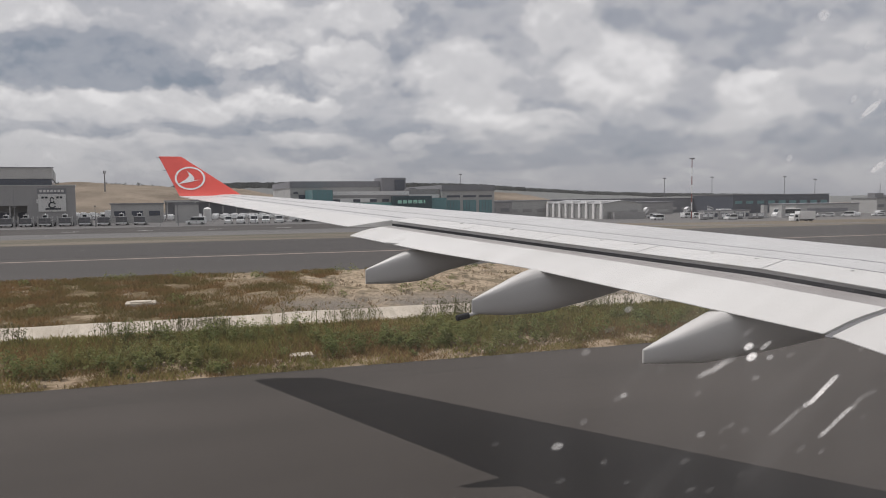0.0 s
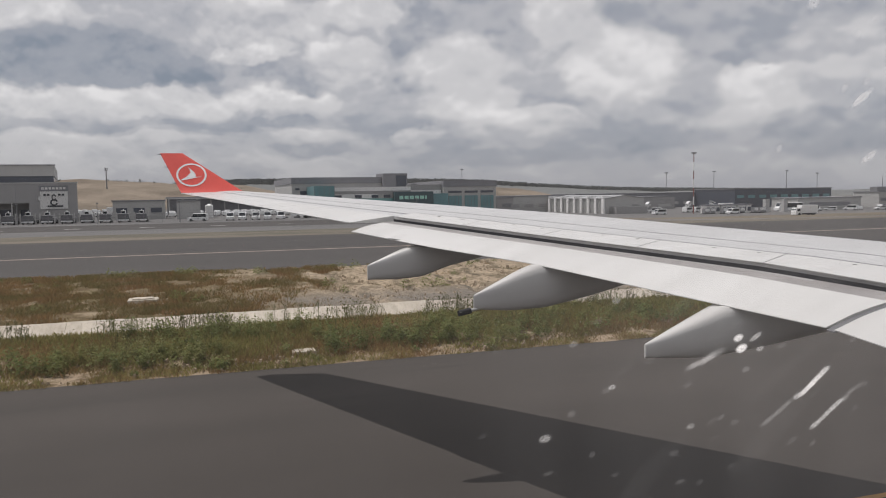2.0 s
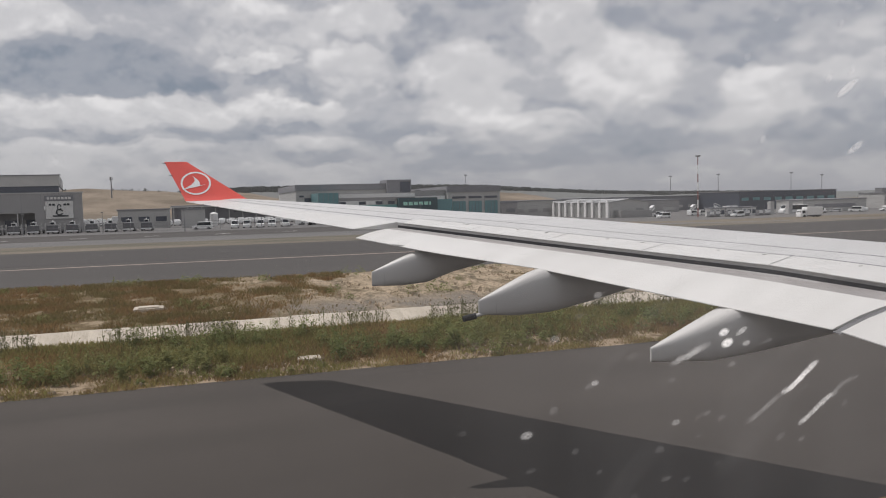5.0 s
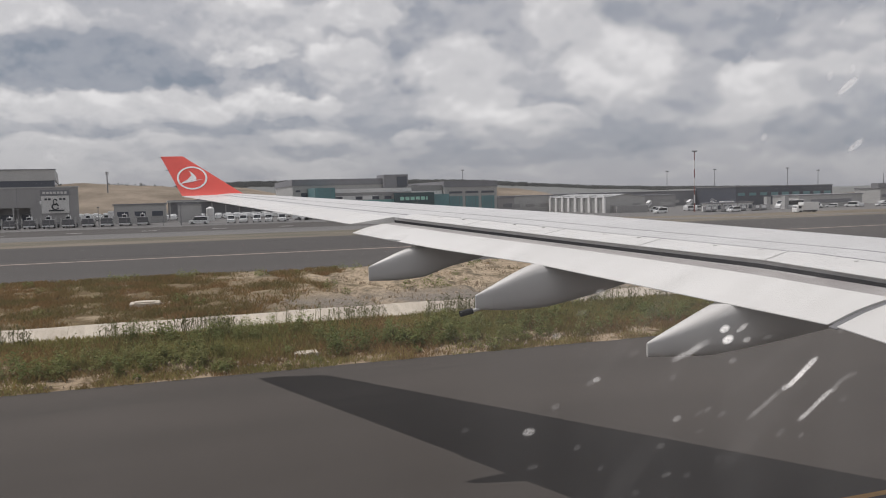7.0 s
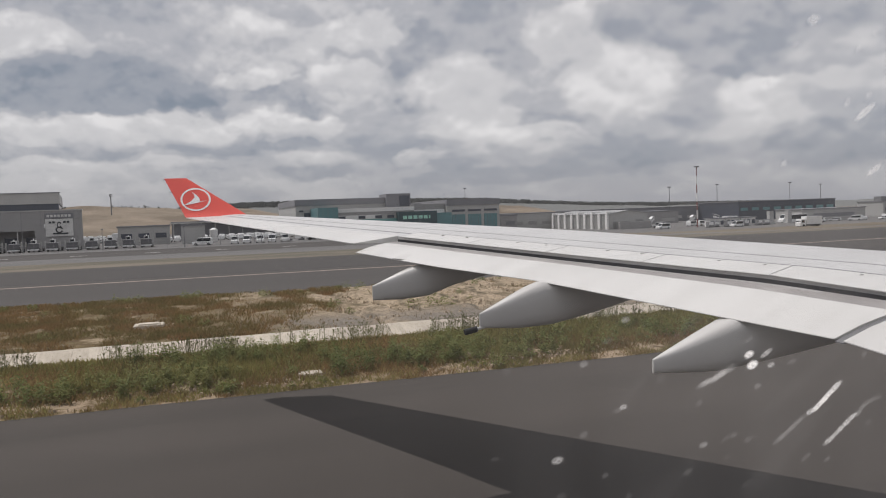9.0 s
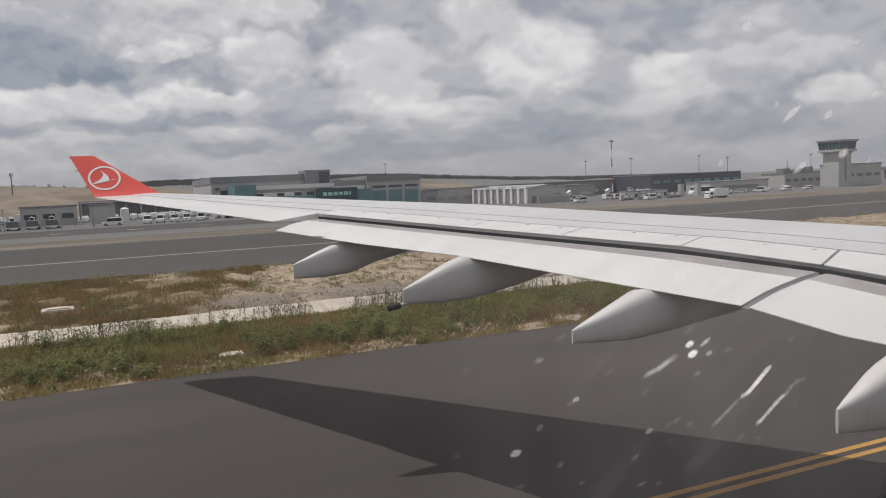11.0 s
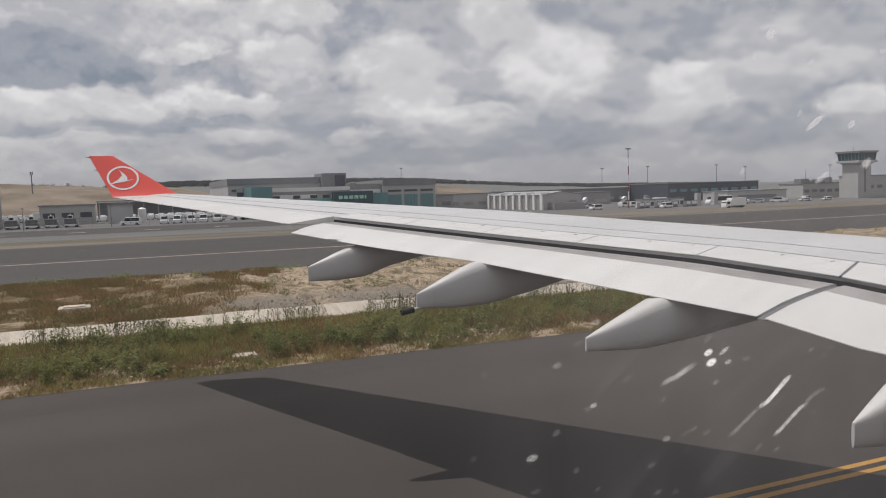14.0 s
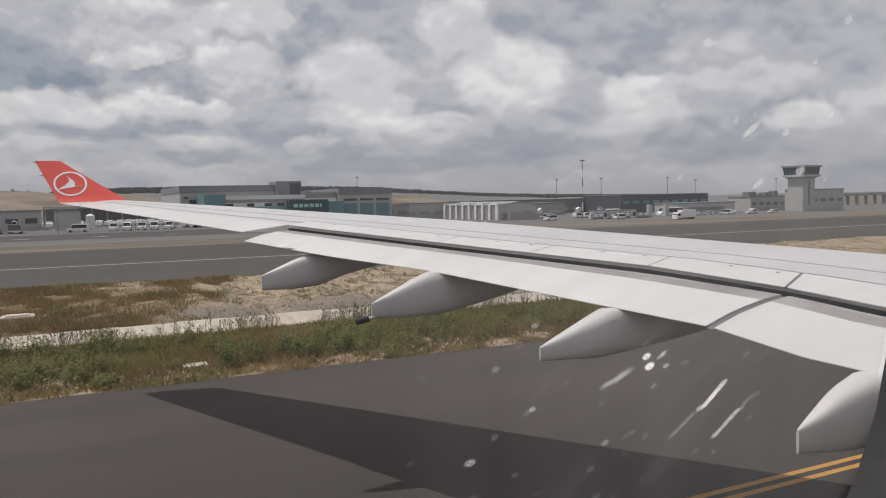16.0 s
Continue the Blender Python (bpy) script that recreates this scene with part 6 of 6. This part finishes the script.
co = np.concatenate([
    stalks(1500, (-12, 58), (34.6, 36.3), 0.4, 0.95, 6, lambda x, y: field(x, y, 0.9, 51) > 0.36),
    stalks(500, (-12, 58), (30, 35), 0.3, 0.7, 7, lambda x, y: field(x, y, 0.7, 52) > 0.5)])
tagged(new("thistle_stalks", fast_mesh("thistle_stalks", co, 4, STALK)), "tall dry thistle stalks along the channel", "weeds", kind="stuff")


r_cut = lambda x: np.where(x < 2, 0.5, 0.33)


def rubble(n, xr, yr, s0, s1, keep, seed):
    """Loose stones: small uneven pyramids half sunk in the soil."""
    r = np.random.default_rng(seed)
    x, y = r.uniform(*xr, n), r.uniform(*yr, n)
    ok = keep(x, y)
    x, y = x[ok], y[ok]
    n = len(x)
    s = s0 + (s1 - s0) * r.uniform(0, 1, n) ** 3
    a = r.uniform(0, 6.28, n)
    base = [np.stack([x + s * r.uniform(0.7, 1.2, n) * np.cos(a + k * 1.571), y + s * r.uniform(0.7, 1.2, n) * np.sin(a + k * 1.571), np.full(n, -0.03)], 1) for k in range(4)]
    top = [np.stack([x + s * 0.55 * np.cos(a + k * 1.571 + 0.4), y + s * 0.55 * np.sin(a + k * 1.571 + 0.4), 0.07 + s * r.uniform(0.4, 0.9, n)], 1) for k in range(4)]
    quads = [np.stack([base[k], base[(k + 1) % 4], top[(k + 1) % 4], top[k]], 1) for k in range(4)] + [np.stack(top, 1)]
    return np.stack(quads, 1).reshape(-1, 3)


STONE = mat("loose_stone", (0.46, 0.37, 0.265), (0.28, 0.215, 0.15), rough=0.95, scale=1.6, fine=9, bump=0.2, spec=0.15)
co = np.concatenate([
    rubble(9000, (-20, 100), (40.3, 63.2), 0.025, 0.13, lambda x, y: field(x, y, 0.8, 71) > r_cut(x), 11),
    rubble(3000, (-14, 55), (26.7, 29.6), 0.02, 0.11, lambda x, y: field(x, y, 1.0, 72) > 0.5, 12)])
tagged(new("loose_stones", fast_mesh("loose_stones", co, 4, STONE)), "loose pale stones and rubble in sandy soil", "stones", kind="stuff")


def far_woods(name, label, x0, x1, y, prof, n, s0, s1, seed, slope=0.5):
    r = np.random.default_rng(seed)
    px, pz = zip(*prof)
    out = []
    for i in range(n):
        x = r.uniform(x0, x1)
        f = 1 - slope * r.uniform(0, 1) ** 1.3
        yy = y - 260 * (1 - f)
        g = -4 + (np.interp(x, px, pz) + 4) * f * f * (3 - 2 * f)
        h = r.uniform(s0, s1)
        k = 26
        a, q = r.uniform(0, 6.28, k), r.uniform(0, 1, k)
        rad = h * 0.42 * np.sqrt(r.uniform(0, 1, k)) * (1.15 - 0.8 * np.abs(q - 0.45))
        cx, cy = x + rad * np.cos(a), yy + r.uniform(-8, 4) + rad * np.sin(a)
        cz = g + h * (0.15 + 0.85 * q)
        l = h * r.uniform(0.10, 0.2, k)
        t, b = r.uniform(0, 6.28, k), r.uniform(-0.7, 0.7, k)
        e = np.stack([np.cos(t) * np.cos(b), np.sin(t) * np.cos(b), np.sin(b)], 1) * l[:, None]
        w = np.stack([-np.sin(t) * 0.3, np.cos(t) * 0.3, np.ones(k)], 1) * l[:, None] * 0.6
        p = np.stack([cx, cy, cz], 1)
        out.append(np.stack([p - e, p - w, p + e, p + w], 1).reshape(-1, 3))
    tagged(new(name, fast_mesh(name, np.concatenate(out), 4, FOREST_HAZED)), label, "woods", kind="stuff")


far_woods("far_woods", "distant tree line on the ridge, paled by painted haze", 15, 300, 990, [(15, 19), (60, 22), (120, 22), (200, 19), (300, 21)], 1700, 3.0, 7.0, 1, 0.2)
far_woods("far_woods", "distant woods on the hill, paled by painted haze", 300, 900, 985, [(300, 21), (370, 19), (440, 14), (520, 9), (640, 5), (900, 1)], 3000, 3.0, 6.5, 2, 0.2)
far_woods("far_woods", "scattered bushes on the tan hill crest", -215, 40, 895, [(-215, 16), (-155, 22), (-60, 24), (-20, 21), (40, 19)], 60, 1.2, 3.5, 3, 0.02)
far_woods("far_woods", "bushes on the shoulder of the tan hill, paled by painted haze", -185, -128, 890, [(-185, 13), (-160, 17), (-128, 22)], 130, 2.5, 6.0, 4, 0.12)


def hill_mast():
    t = thing("telecom_mast", "slim grey telecom mast on the hill crest", "mast")
    x, y, z = -75.0, 800.0, 20.0
    bm = bmesh.new()
    tube(bm, (x, y, z - 6), (x, y, z + 14), 0.7, 0.45, 8)
    part("pole", bm, STEEL, t)
    for k, w in ((13.2, 1.5), (15.2, 1.1)):
        bm = bmesh.new()
        tube(bm, (x, y, z + k), (x, y, z + k + 0.35), w, w, 10)
        part("ring_platform", bm, STEEL, t)
    for i in range(3):
        a = radians(20 + 120 * i)
        boxpart("antenna_panel", (x + math.cos(a) * 1.2 - 0.3, x + math.cos(a) * 1.2 + 0.3, y + math.sin(a) * 1.2 - 0.2, y + math.sin(a) * 1.2 + 0.2, z + 13.4, z + 16), STEEL, t)


hill_mast()


def manhole(x, y):
    m = thing("drain_cover", "flat pale concrete drain cover in the scrub", "drain cover")
    bm = bmesh.new()
    box(bm, x, x + 1.6, y, y + 1.3, -0.1, 0.28, 0.03)
    part("slab_rim", bm, CONCRETE, m)
    bm = bmesh.new()
    box(bm, x + 0.25, x + 1.35, y + 0.25, y + 1.05, 0.26, 0.34, 0.02)
    part("lid", bm, CONCRETE, m)


manhole(-3.5, 45.4)
verge_slab = thing("verge_slab", "small broken concrete slab on the verge", "slab")
bm = bmesh.new()
box(bm, 3.4, 4.3, 28.3, 29.0, -0.05, 0.16, 0.03)
part("block", bm, CONCRETE, verge_slab)
